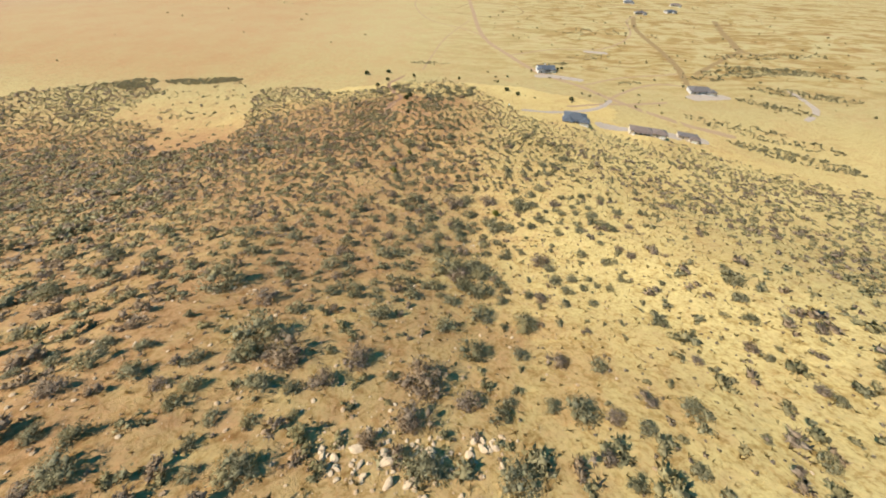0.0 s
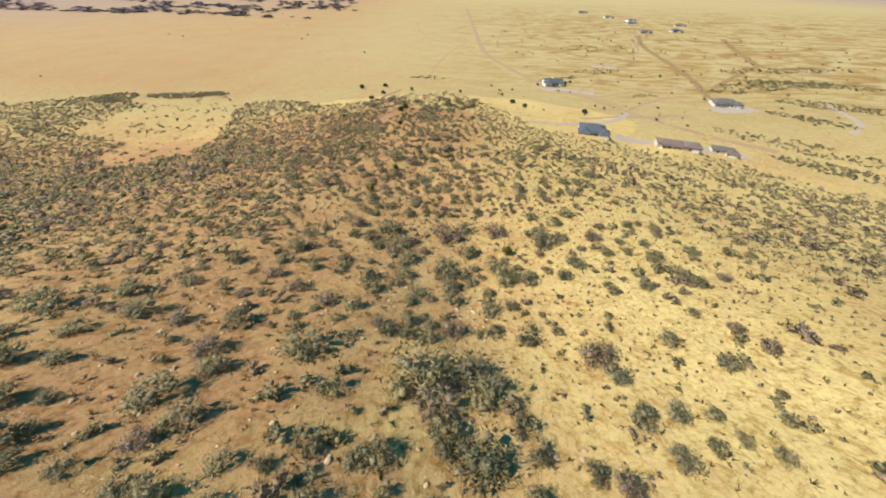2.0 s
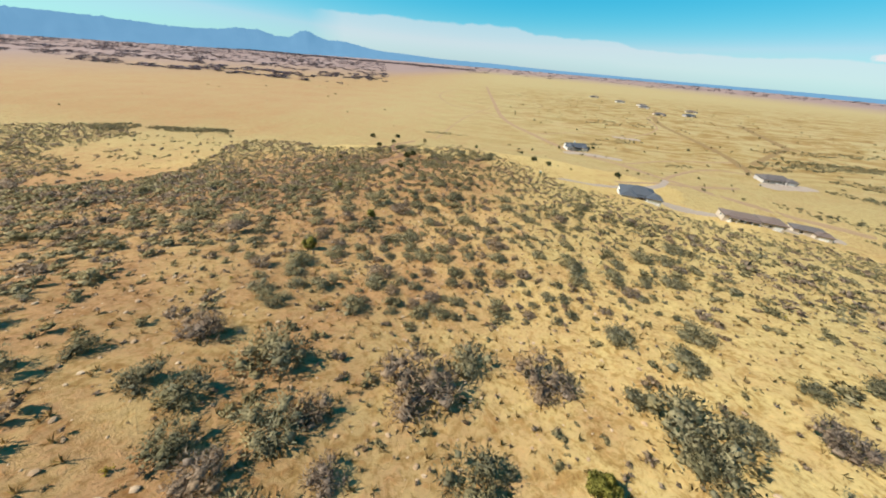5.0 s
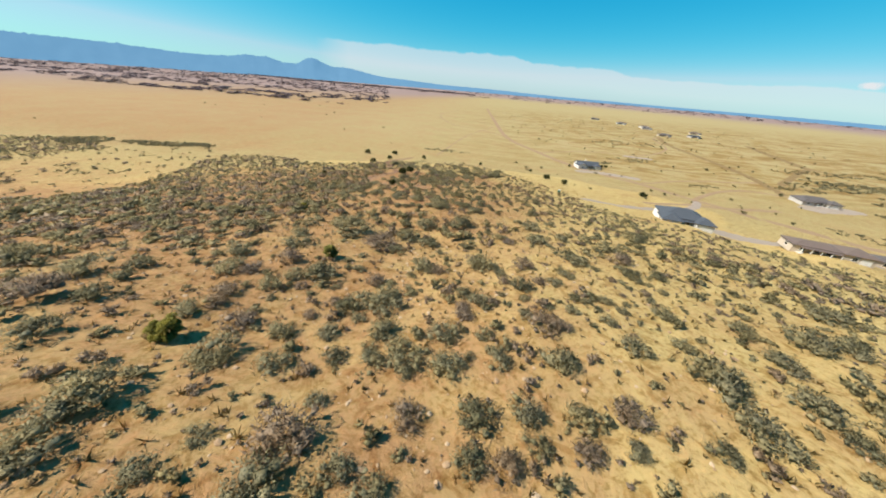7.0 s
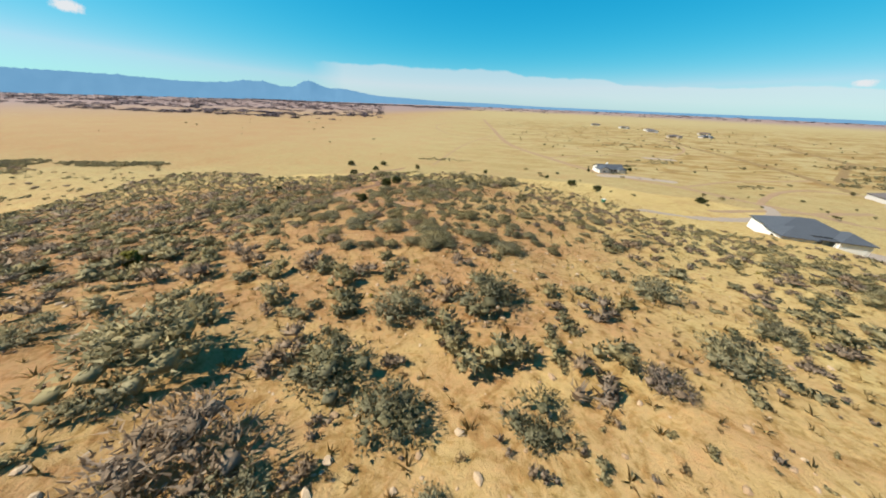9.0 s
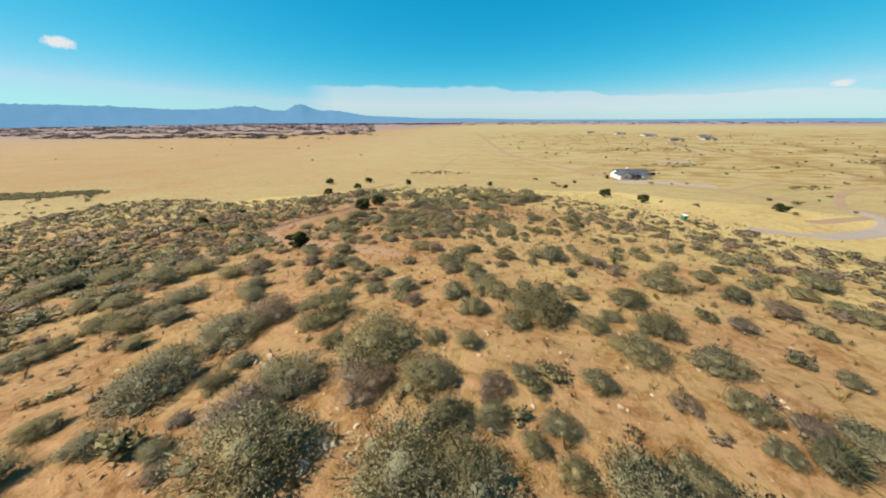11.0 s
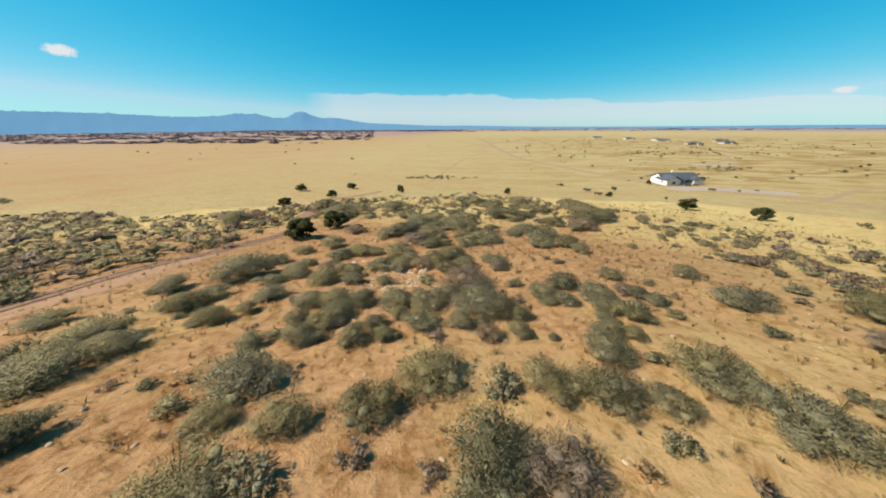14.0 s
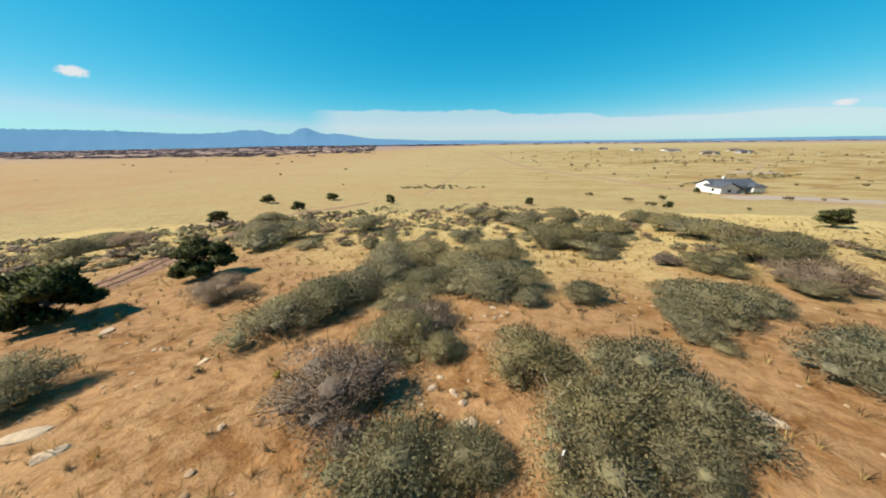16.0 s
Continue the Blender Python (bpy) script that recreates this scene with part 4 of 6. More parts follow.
BEND_SCRUB = [(-3.1, 233.3, 1.1), (-1.0, 233.4, 1.2), (0.9, 233.5, 1.8), (2.9, 233.6, 1.6), (12.4, 234.9, 2.0), (-3.7, 234.9, 1.8), (-3.9, 235.6, 1.1), (10.2, 235.9, 1.6), (12.2, 236.0, 2.2), (1.3, 236.4, 1.5), (0.1, 237.0, 1.8), (-4.6, 237.0, 1.0), (-12.0, 237.1, 2.4), (10.3, 237.4, 3.4), (15.2, 238.0, 1.3), (-1.3, 238.8, 1.9), (-9.6, 239.4, 1.5), (-13.1, 239.4, 2.7), (18.9, 239.8, 1.4), (-6.9, 239.9, 2.4), (25.6, 239.9, 2.0), (24.6, 240.8, 2.3), (16.0, 241.6, 2.5), (21.3, 242.2, 3.5), (10.7, 242.4, 2.1), (19.8, 243.0, 2.1), (-4.5, 243.2, 3.2), (29.4, 243.6, 1.9), (-8.9, 243.7, 2.9), (12.2, 243.9, 2.2), (32.7, 244.2, 1.8), (7.5, 244.3, 2.4)]
BEND_SCRUB_FOOT = [(5.4, 244.7, 2.9)]
BEND_WEEDS = [(1.5, 230.0, 2.0), (10.7, 230.5, 2.2), (-6.8, 230.5, 2.2), (13.6, 231.0, 2.9), (4.0, 231.4, 1.7), (20.3, 231.5, 1.9), (6.4, 231.8, 2.2), (-8.4, 231.9, 2.2), (16.4, 232.4, 1.5), (18.4, 232.4, 1.3), (13.1, 232.6, 2.6), (-8.8, 233.4, 2.2)]
SADDLE_SCRUB = [(1.2, 216.5, 0.9), (4.3, 216.9, 4.3), (9.5, 217.0, 3.8), (0.4, 217.2, 1.2), (-2.7, 217.3, 1.6), (12.0, 217.4, 2.5), (15.5, 217.6, 1.4), (19.5, 217.8, 2.0), (-6.6, 218.0, 1.7), (14.3, 218.6, 1.2), (-0.1, 218.6, 1.0), (2.4, 219.0, 3.0), (25.0, 219.1, 1.8), (11.1, 219.1, 2.1), (23.4, 219.3, 1.2), (12.9, 219.4, 1.4), (15.5, 219.5, 1.5), (-3.7, 220.3, 4.0), (-0.3, 220.5, 1.4), (25.7, 220.5, 1.5), (12.7, 220.5, 1.0), (7.1, 220.7, 2.9), (3.3, 221.0, 3.1), (13.2, 221.0, 1.5), (21.3, 221.1, 1.2), (9.9, 221.1, 2.4), (15.2, 221.1, 1.0), (23.9, 221.1, 1.7), (18.0, 221.8, 1.6), (14.6, 221.9, 1.3), (-0.3, 222.2, 1.4), (-4.8, 222.5, 2.5)]
SADDLE_SCRUB_FOOT = [(-16.8, 222.8, 2.3), (6.8, 223.3, 4.3), (4.1, 223.9, 1.6), (11.8, 224.0, 1.6), (24.8, 224.0, 2.7), (31.6, 224.0, 1.4), (9.9, 224.3, 1.3), (-10.2, 224.3, 1.8), (-16.5, 224.3, 2.0), (21.1, 224.5, 2.7), (-3.1, 224.7, 3.7), (14.8, 226.5, 1.8), (19.7, 226.8, 1.7), (1.9, 226.9, 3.6), (23.8, 226.9, 2.5), (-17.4, 227.1, 2.4), (-2.2, 227.1, 3.6), (-14.0, 227.2, 3.7), (-11.3, 227.4, 2.2), (12.1, 227.9, 2.0), (21.4, 228.1, 1.4), (16.5, 228.2, 4.5), (34.8, 228.4, 1.6), (30.1, 228.5, 1.8), (7.7, 229.0, 1.8), (28.5, 229.4, 1.3), (-23.7, 230.1, 2.4), (23.7, 230.7, 2.8), (34.8, 230.9, 2.5), (-20.6, 231.0, 2.5), (-13.8, 231.1, 3.2), (41.5, 231.5, 2.6)]
SADDLE_SCRUB_HEAD = [(-34.6, 232.8, 3.5), (41.6, 233.1, 1.9), (33.8, 233.5, 2.7), (28.7, 234.7, 3.7), (40.9, 235.3, 2.2), (3.6, 235.3, 1.7), (-35.0, 235.3, 4.6), (-23.0, 235.5, 4.4), (-30.2, 236.8, 4.4), (-14.4, 237.5, 3.7), (35.0, 237.8, 2.3), (45.3, 238.1, 3.6), (-3.1, 238.2, 2.5), (-21.8, 239.5, 3.9)]
APPROACH_SCRUB = [(-0.3, 209.6, 2.7), (2.5, 209.7, 2.2), (6.3, 210.3, 2.5), (11.6, 210.4, 3.1), (4.0, 211.1, 2.6), (14.5, 211.6, 1.9), (9.0, 211.6, 3.0), (18.2, 211.9, 1.1), (-3.4, 211.9, 2.4), (-8.0, 212.0, 2.1), (23.1, 212.3, 4.2), (13.0, 212.5, 3.7), (12.0, 213.6, 4.7), (29.9, 214.5, 2.3), (19.6, 215.0, 4.5), (12.3, 215.1, 3.9), (-6.4, 215.2, 2.9), (-5.3, 215.5, 3.0), (-17.2, 216.7, 3.0), (17.6, 216.8, 3.4), (28.0, 217.2, 2.1), (27.3, 219.7, 2.6)]
LOWER_SLOPE = [(-2.5, 158.8, 1.4), (7.7, 159.1, 3.6), (5.4, 159.9, 2.5), (12.5, 160.3, 5.2), (-4.3, 161.2, 3.6), (8.7, 161.2, 4.1), (1.5, 161.3, 1.5), (-2.8, 161.5, 1.5), (22.3, 161.8, 2.4), (-0.6, 162.6, 2.3), (31.6, 163.1, 1.1), (12.0, 163.2, 4.2), (33.6, 163.4, 1.4), (36.4, 163.5, 2.3), (24.4, 163.6, 3.3), (26.5, 163.6, 1.9), (3.8, 163.9, 1.5), (-9.5, 164.5, 3.6), (14.7, 164.5, 2.3), (40.3, 164.8, 1.6), (30.6, 164.9, 1.7), (-3.1, 164.9, 3.6), (22.5, 165.1, 3.0), (43.9, 165.6, 2.0), (19.7, 165.6, 1.6), (15.9, 165.7, 1.0), (0.7, 165.7, 5.9), (27.7, 165.9, 1.4), (14.1, 166.2, 1.6), (34.8, 166.3, 0.7), (39.5, 166.4, 2.1), (11.0, 167.0, 2.1)]
LOWER_SLOPE_FOOT = [(8.4, 167.1, 3.4), (38.2, 167.2, 2.3), (42.4, 167.6, 2.4), (45.6, 167.7, 1.5), (-18.5, 167.9, 2.0), (40.6, 168.2, 2.6), (-1.5, 168.3, 3.3), (30.8, 168.7, 3.9), (21.3, 169.0, 1.4), (-7.1, 169.1, 4.7), (-16.0, 169.4, 4.6), (4.8, 169.7, 2.3), (50.2, 170.2, 1.9), (28.1, 170.3, 2.6), (46.3, 170.6, 1.2), (33.8, 171.6, 2.5), (36.2, 171.7, 2.8), (1.7, 172.4, 2.0), (17.4, 172.8, 3.3), (50.7, 172.8, 1.9), (27.8, 173.6, 2.5), (15.3, 173.9, 5.3), (48.9, 173.9, 1.4), (54.4, 174.2, 1.9), (39.1, 175.2, 2.9), (3.3, 175.4, 2.0), (25.1, 175.6, 5.3), (-9.4, 175.9, 5.6), (26.6, 176.1, 2.8), (47.1, 176.1, 2.0), (32.3, 177.4, 4.2), (52.1, 177.8, 2.4)]
LOWER_SLOPE_HEAD = [(23.1, 178.7, 3.2), (51.6, 179.7, 4.6), (45.8, 180.1, 2.0), (7.6, 180.2, 3.5), (-23.5, 180.4, 6.2), (57.3, 180.5, 3.5), (4.5, 180.9, 7.3), (-12.6, 181.0, 3.9), (16.6, 181.3, 2.1), (-33.5, 181.7, 3.7), (43.4, 182.2, 4.5), (-3.2, 183.1, 2.9), (41.5, 185.0, 4.5), (13.6, 185.5, 5.0), (-3.2, 186.2, 9.3), (22.1, 186.2, 4.0), (53.2, 187.0, 5.5), (-14.3, 187.4, 3.9), (8.6, 188.3, 6.3), (31.0, 189.6, 3.2), (37.4, 192.7, 5.1), (11.8, 195.7, 6.2), (44.1, 196.6, 4.3), (19.9, 197.8, 7.5), (81.8, 199.2, 4.7), (37.8, 203.4, 5.4), (66.5, 207.3, 5.7)]
GULLY_SCRUB = [(0.8, 147.6, 3.0), (5.7, 148.5, 3.3), (-0.0, 148.8, 4.4), (14.4, 150.3, 3.0), (10.6, 150.7, 2.7), (17.5, 150.7, 3.8), (21.5, 151.1, 3.9), (13.4, 152.6, 2.1), (26.3, 152.6, 2.9), (16.3, 152.8, 2.9), (23.8, 153.0, 1.4), (3.1, 153.2, 3.6), (-1.9, 153.2, 3.8), (-7.7, 153.8, 3.6), (32.1, 153.9, 4.3), (25.9, 154.1, 1.6), (8.1, 154.1, 3.0), (14.2, 155.4, 4.2), (-6.9, 155.7, 3.1), (20.6, 155.8, 4.2), (25.2, 156.6, 2.3), (4.3, 156.7, 2.1), (10.0, 157.4, 2.2), (41.4, 157.4, 3.4), (-7.8, 158.0, 3.5), (32.0, 159.2, 4.2), (34.4, 159.7, 2.4), (22.7, 160.0, 3.0), (47.9, 160.0, 2.8), (-6.9, 160.4, 1.8), (30.3, 160.6, 2.3), (-23.5, 160.9, 4.1)]
GULLY_SCRUB_FOOT = [(40.6, 162.2, 2.4), (-12.1, 163.4, 4.5), (50.0, 166.7, 3.5)]
MID_SLOPE = [(1.4, 129.6, 2.7), (6.5, 130.6, 1.5), (-0.9, 130.9, 2.8), (1.2, 131.4, 2.2), (10.9, 132.4, 4.5), (-2.8, 132.6, 3.6), (16.1, 133.5, 2.0), (20.0, 134.1, 3.1), (11.6, 134.8, 1.7), (25.5, 134.9, 2.0), (23.4, 135.0, 2.9), (1.1, 135.1, 3.3), (3.7, 135.5, 3.9), (-5.6, 135.6, 2.2), (21.4, 135.9, 2.6), (18.8, 135.9, 2.5), (36.1, 136.6, 1.5), (32.0, 136.8, 3.7), (7.2, 136.9, 1.0), (9.8, 137.0, 1.4), (41.0, 137.3, 2.1), (14.8, 138.1, 2.7), (37.0, 138.3, 2.4), (21.3, 138.4, 3.1), (25.3, 138.4, 2.8), (-2.0, 138.8, 4.0), (23.4, 139.1, 1.9), (43.7, 139.1, 2.5), (47.2, 139.1, 1.3), (-8.0, 139.2, 3.9), (4.5, 139.3, 2.2), (11.6, 139.4, 4.3)]
MID_SLOPE_FOOT = [(33.3, 139.5, 1.8), (35.5, 140.1, 1.8), (31.7, 140.2, 2.6), (41.1, 140.5, 1.8), (17.8, 140.6, 2.6), (-11.2, 140.9, 2.5), (37.9, 140.9, 2.0), (49.4, 141.0, 2.3), (15.7, 141.3, 2.6), (57.7, 141.7, 1.5), (5.9, 141.7, 2.0), (-3.7, 141.8, 5.6), (47.0, 141.9, 1.5), (-16.3, 142.5, 2.6), (53.6, 142.8, 1.4), (43.5, 143.0, 2.6), (11.2, 143.1, 5.1), (40.7, 143.3, 2.8), (24.0, 143.5, 2.8), (26.5, 143.5, 2.8), (-22.4, 143.8, 2.2), (53.6, 144.7, 1.8), (28.9, 145.4, 2.3), (11.7, 145.7, 2.1), (32.7, 145.7, 2.6), (19.2, 145.7, 3.0), (57.5, 146.0, 2.4), (36.3, 146.3, 2.2), (61.4, 146.3, 1.1), (-15.0, 146.5, 4.2), (24.4, 146.8, 3.8), (43.0, 147.4, 2.4)]
MID_SLOPE_HEAD = [(56.4, 147.6, 3.5), (32.8, 147.8, 3.0), (28.4, 148.0, 3.2), (-33.1, 148.9, 4.8), (37.3, 149.2, 3.3), (47.6, 149.3, 4.8), (55.3, 150.0, 2.9), (-23.7, 150.8, 6.7), (60.7, 152.4, 3.5), (-19.1, 152.9, 3.9), (55.1, 153.1, 4.5), (47.4, 154.3, 6.4), (67.0, 154.4, 5.0), (-27.1, 157.9, 6.1), (-40.5, 158.3, 6.7), (59.3, 160.2, 4.0), (74.3, 162.3, 3.6), (67.0, 165.3, 5.8), (72.9, 166.0, 4.9), (59.6, 166.0, 3.9), (81.3, 175.9, 6.1)]
STEEP_SLOPE = [(3.1, 101.9, 2.3), (5.9, 101.9, 1.4), (15.0, 102.1, 3.7), (-3.7, 102.4, 2.8), (22.2, 102.4, 2.7), (28.9, 102.6, 3.3), (-1.9, 102.9, 2.0), (41.4, 104.0, 4.9), (11.8, 104.0, 1.7), (36.6, 104.1, 6.8), (2.4, 104.1, 3.4), (7.6, 104.5, 2.1), (31.4, 104.8, 2.0), (24.3, 104.9, 4.6), (14.0, 105.1, 2.4), (27.3, 105.1, 4.2), (22.0, 105.6, 3.1), (-8.8, 106.2, 5.1), (-13.9, 106.4, 1.7), (55.6, 106.6, 1.7), (46.1, 106.7, 2.5), (29.9, 107.8, 2.8), (39.6, 108.0, 2.6), (23.6, 108.0, 4.6), (-6.3, 108.1, 3.4), (45.3, 108.2, 1.6), (15.0, 108.4, 5.0), (34.9, 108.8, 5.7), (55.4, 108.8, 1.5), (-16.8, 108.9, 3.1), (52.4, 109.2, 5.0), (60.0, 109.9, 1.9)]
STEEP_SLOPE_FOOT = [(47.3, 110.3, 1.7), (10.8, 110.6, 4.1), (37.5, 111.7, 2.4), (7.3, 112.2, 4.2), (18.1, 112.6, 3.3), (61.5, 113.7, 3.5), (46.0, 113.7, 2.9), (-9.9, 113.7, 4.3), (66.6, 114.8, 3.4), (12.3, 115.1, 5.6), (4.5, 115.6, 4.6), (0.2, 116.0, 3.9), (56.2, 116.3, 2.7), (47.4, 116.8, 4.4), (14.4, 116.8, 3.7), (-7.7, 117.6, 3.2), (-17.7, 117.7, 3.5), (72.7, 118.7, 3.3), (67.3, 119.7, 3.1), (7.8, 121.1, 7.4), (48.1, 121.1, 8.7), (52.9, 121.4, 4.1), (22.6, 121.7, 8.8), (61.3, 121.8, 4.9), (-1.8, 122.8, 5.6), (46.1, 124.4, 4.0), (79.1, 124.7, 3.3), (36.3, 125.5, 7.3), (28.4, 126.4, 5.8), (65.5, 128.1, 3.6), (81.6, 128.9, 3.7), (74.3, 129.8, 4.1)]
STEEP_SLOPE_HEAD = [(53.3, 130.3, 5.2), (48.7, 134.5, 4.9), (59.1, 136.4, 5.6), (101.1, 138.6, 3.6)]
UPPER_SLOPE = [(11.2, 84.4, 2.2), (2.9, 84.5, 2.6), (21.2, 85.8, 3.7), (18.8, 86.2, 3.7), (15.5, 86.3, 3.6), (1.9, 86.5, 2.2), (7.8, 86.9, 2.2), (24.8, 87.2, 1.8), (13.9, 87.4, 2.8), (25.4, 88.1, 4.3), (37.7, 88.2, 4.6), (3.8, 88.5, 1.9), (32.3, 88.6, 3.2), (21.9, 88.6, 2.7), (18.2, 88.9, 3.7), (42.5, 89.4, 2.4), (-8.4, 90.0, 2.3), (50.7, 90.5, 2.1), (9.2, 90.5, 3.2), (5.0, 90.8, 3.8), (-5.6, 90.9, 2.5), (-17.8, 91.9, 3.4), (-13.2, 92.6, 2.1), (51.6, 92.8, 1.9), (47.2, 93.1, 1.3), (-1.5, 93.1, 3.4), (41.2, 93.3, 1.7), (65.1, 93.3, 2.2), (17.2, 93.7, 3.1), (32.2, 93.9, 3.9), (36.3, 95.4, 3.3), (21.2, 95.8, 2.4)]
UPPER_SLOPE_FOOT = [(-19.8, 95.8, 2.3), (10.6, 95.9, 3.8), (25.3, 96.0, 4.2), (-7.1, 96.4, 3.8), (18.5, 97.1, 3.9), (13.7, 98.7, 2.9), (8.7, 99.0, 4.2), (68.0, 99.3, 2.3), (55.5, 99.4, 3.1), (-16.5, 99.5, 4.4), (32.3, 99.6, 3.1), (-2.0, 99.7, 3.2), (24.6, 99.9, 4.7), (3.0, 99.9, 3.0), (62.2, 100.8, 3.3), (-8.2, 101.3, 3.8), (55.5, 101.4, 2.4), (72.4, 102.2, 4.0), (79.1, 104.4, 3.0), (48.9, 104.6, 3.7), (71.4, 105.3, 4.6), (70.6, 112.0, 5.0), (28.5, 114.1, 5.4), (93.8, 114.6, 3.1), (89.9, 115.1, 3.9), (81.2, 115.9, 4.3), (99.2, 123.3, 3.9)]
SHOULDER_SCRUB = [(-5.7, 63.3, 1.6), (-2.4, 63.7, 1.5), (4.9, 63.8, 3.1), (7.2, 64.2, 1.5), (0.5, 64.2, 3.2), (8.7, 64.3, 1.5), (-9.1, 65.9, 1.5), (22.3, 66.1, 3.1), (7.8, 66.1, 2.1), (3.9, 66.1, 3.5), (14.9, 66.3, 3.8), (1.4, 66.6, 2.3), (-3.5, 67.3, 2.2), (-7.5, 67.4, 2.4), (45.6, 67.6, 2.7), (20.2, 67.6, 2.1), (32.7, 67.7, 3.2), (51.5, 67.9, 2.5), (13.9, 68.3, 2.1), (-10.6, 68.5, 4.3), (6.9, 68.5, 2.3), (10.2, 68.9, 2.0), (41.4, 69.2, 3.6), (-0.8, 69.6, 2.7), (-9.7, 69.6, 2.3), (17.4, 69.9, 2.9), (19.0, 70.3, 3.5), (39.3, 70.4, 2.8), (28.5, 70.6, 6.2), (12.6, 70.8, 3.4), (-15.0, 71.4, 3.2), (34.6, 71.6, 3.1)]
SHOULDER_SCRUB_FOOT = [(0.8, 71.6, 4.0), (25.5, 71.7, 3.9), (47.9, 72.0, 3.2), (-12.0, 72.3, 2.2), (57.3, 72.5, 2.3), (52.0, 73.2, 2.4), (24.8, 73.2, 4.1), (-3.7, 73.4, 4.6), (55.4, 74.1, 2.1), (33.6, 74.1, 3.4), (69.2, 74.8, 2.1), (-20.8, 75.3, 4.1), (24.0, 75.6, 5.8), (46.9, 75.9, 3.7), (12.1, 76.0, 3.4), (61.6, 76.3, 2.1), (32.7, 76.4, 2.9), (-16.7, 76.4, 3.0), (50.7, 76.5, 3.1), (54.5, 76.7, 2.6), (-1.4, 77.1, 3.7), (30.5, 77.2, 6.1), (-26.0, 78.2, 2.9), (20.8, 78.7, 8.7), (-3.8, 79.2, 3.9), (64.0, 79.5, 1.7), (-20.5, 80.0, 3.3), (26.9, 80.9, 7.7), (6.4, 81.1, 6.1), (47.2, 81.5, 3.7), (61.8, 83.4, 3.3), (-29.5, 83.5, 5.4)]
SHOULDER_SCRUB_HEAD = [(-11.6, 83.6, 3.5), (-4.3, 83.9, 4.5), (45.9, 84.1, 5.7), (-17.4, 84.1, 4.7), (69.2, 86.2, 3.3), (57.1, 87.3, 3.5), (-23.5, 88.0, 4.4), (68.3, 90.2, 3.0)]
TOP_SLOPE = [(-11.5, 36.2, 1.8), (-10.2, 37.5, 3.9), (-0.1, 37.7, 1.8), (3.8, 38.4, 4.1), (28.9, 38.9, 3.8), (20.5, 39.1, 4.5), (40.0, 39.2, 2.3), (-12.2, 40.0, 2.9), (-1.9, 40.0, 1.9), (-15.7, 40.0, 2.5), (46.9, 40.4, 2.2), (38.6, 41.0, 2.0), (14.7, 41.3, 2.8), (61.2, 41.8, 2.4), (-1.8, 42.2, 1.9), (2.0, 42.3, 2.0), (5.7, 43.1, 1.6), (47.9, 43.3, 1.3), (-6.3, 43.4, 2.4), (18.8, 43.7, 4.7), (57.5, 43.9, 1.6), (-19.7, 44.0, 3.5), (44.7, 44.1, 2.2), (28.4, 44.6, 2.9), (-9.7, 45.1, 2.0), (41.9, 45.2, 2.7), (-6.4, 45.3, 2.6), (-27.3, 45.4, 1.7), (0.4, 45.6, 3.7), (38.2, 45.6, 4.7), (4.2, 46.0, 2.4), (-13.6, 46.1, 3.4)]
TOP_SLOPE_FOOT = [(24.9, 46.1, 3.8), (34.9, 46.1, 2.6), (51.9, 46.3, 3.6), (29.9, 46.3, 2.1), (7.4, 46.9, 3.6), (-24.1, 46.9, 2.3), (-19.8, 47.3, 3.8), (47.1, 47.5, 2.8), (19.2, 48.4, 6.7), (14.8, 48.5, 1.8), (-8.9, 48.5, 2.5), (72.2, 48.9, 2.4), (-3.8, 49.6, 3.8), (-15.9, 49.7, 2.5), (-21.2, 49.8, 2.6), (72.1, 50.4, 2.3), (0.8, 50.4, 6.1), (10.0, 50.7, 4.5), (-36.1, 51.1, 3.1), (44.1, 52.4, 3.0), (-4.2, 52.9, 7.0), (-21.0, 53.2, 3.0), (38.5, 53.2, 3.7), (25.4, 54.1, 5.3), (33.4, 54.2, 3.0), (59.8, 54.4, 2.1), (70.8, 55.6, 2.2), (70.1, 57.3, 2.7), (-2.7, 58.6, 3.4), (21.9, 58.8, 3.9), (-45.0, 59.5, 5.4), (-40.6, 60.1, 2.7)]
TOP_SLOPE_HEAD = [(10.3, 60.3, 4.8), (-8.2, 60.4, 4.3), (35.5, 60.8, 5.6), (84.6, 61.6, 3.0), (60.5, 62.8, 3.5), (28.1, 63.0, 5.4), (76.2, 63.6, 3.1), (-18.4, 63.8, 7.9), (79.5, 69.4, 3.5), (-40.1, 70.7, 4.1), (-49.1, 71.7, 5.5), (-63.7, 72.7, 5.5), (83.4, 75.5, 5.8)]
PLACED = END_KNOLL + END_KNOLL_FAR + LAST_RISE + LAST_RISE_FOOT + KNOLL_CREST + KNOLL_CREST_FOOT + KNOLL_SIDE + KNOLL_SIDE_FOOT + BEND_SCRUB + BEND_SCRUB_FOOT + BEND_WEEDS + SADDLE_SCRUB + SADDLE_SCRUB_FOOT + SADDLE_SCRUB_HEAD + APPROACH_SCRUB + LOWER_SLOPE + LOWER_SLOPE_FOOT + LOWER_SLOPE_HEAD + GULLY_SCRUB + GULLY_SCRUB_FOOT + MID_SLOPE + MID_SLOPE_FOOT + MID_SLOPE_HEAD + STEEP_SLOPE + STEEP_SLOPE_FOOT + STEEP_SLOPE_HEAD + UPPER_SLOPE + UPPER_SLOPE_FOOT + SHOULDER_SCRUB + SHOULDER_SCRUB_FOOT + SHOULDER_SCRUB_HEAD + TOP_SLOPE + TOP_SLOPE_FOOT + TOP_SLOPE_HEAD
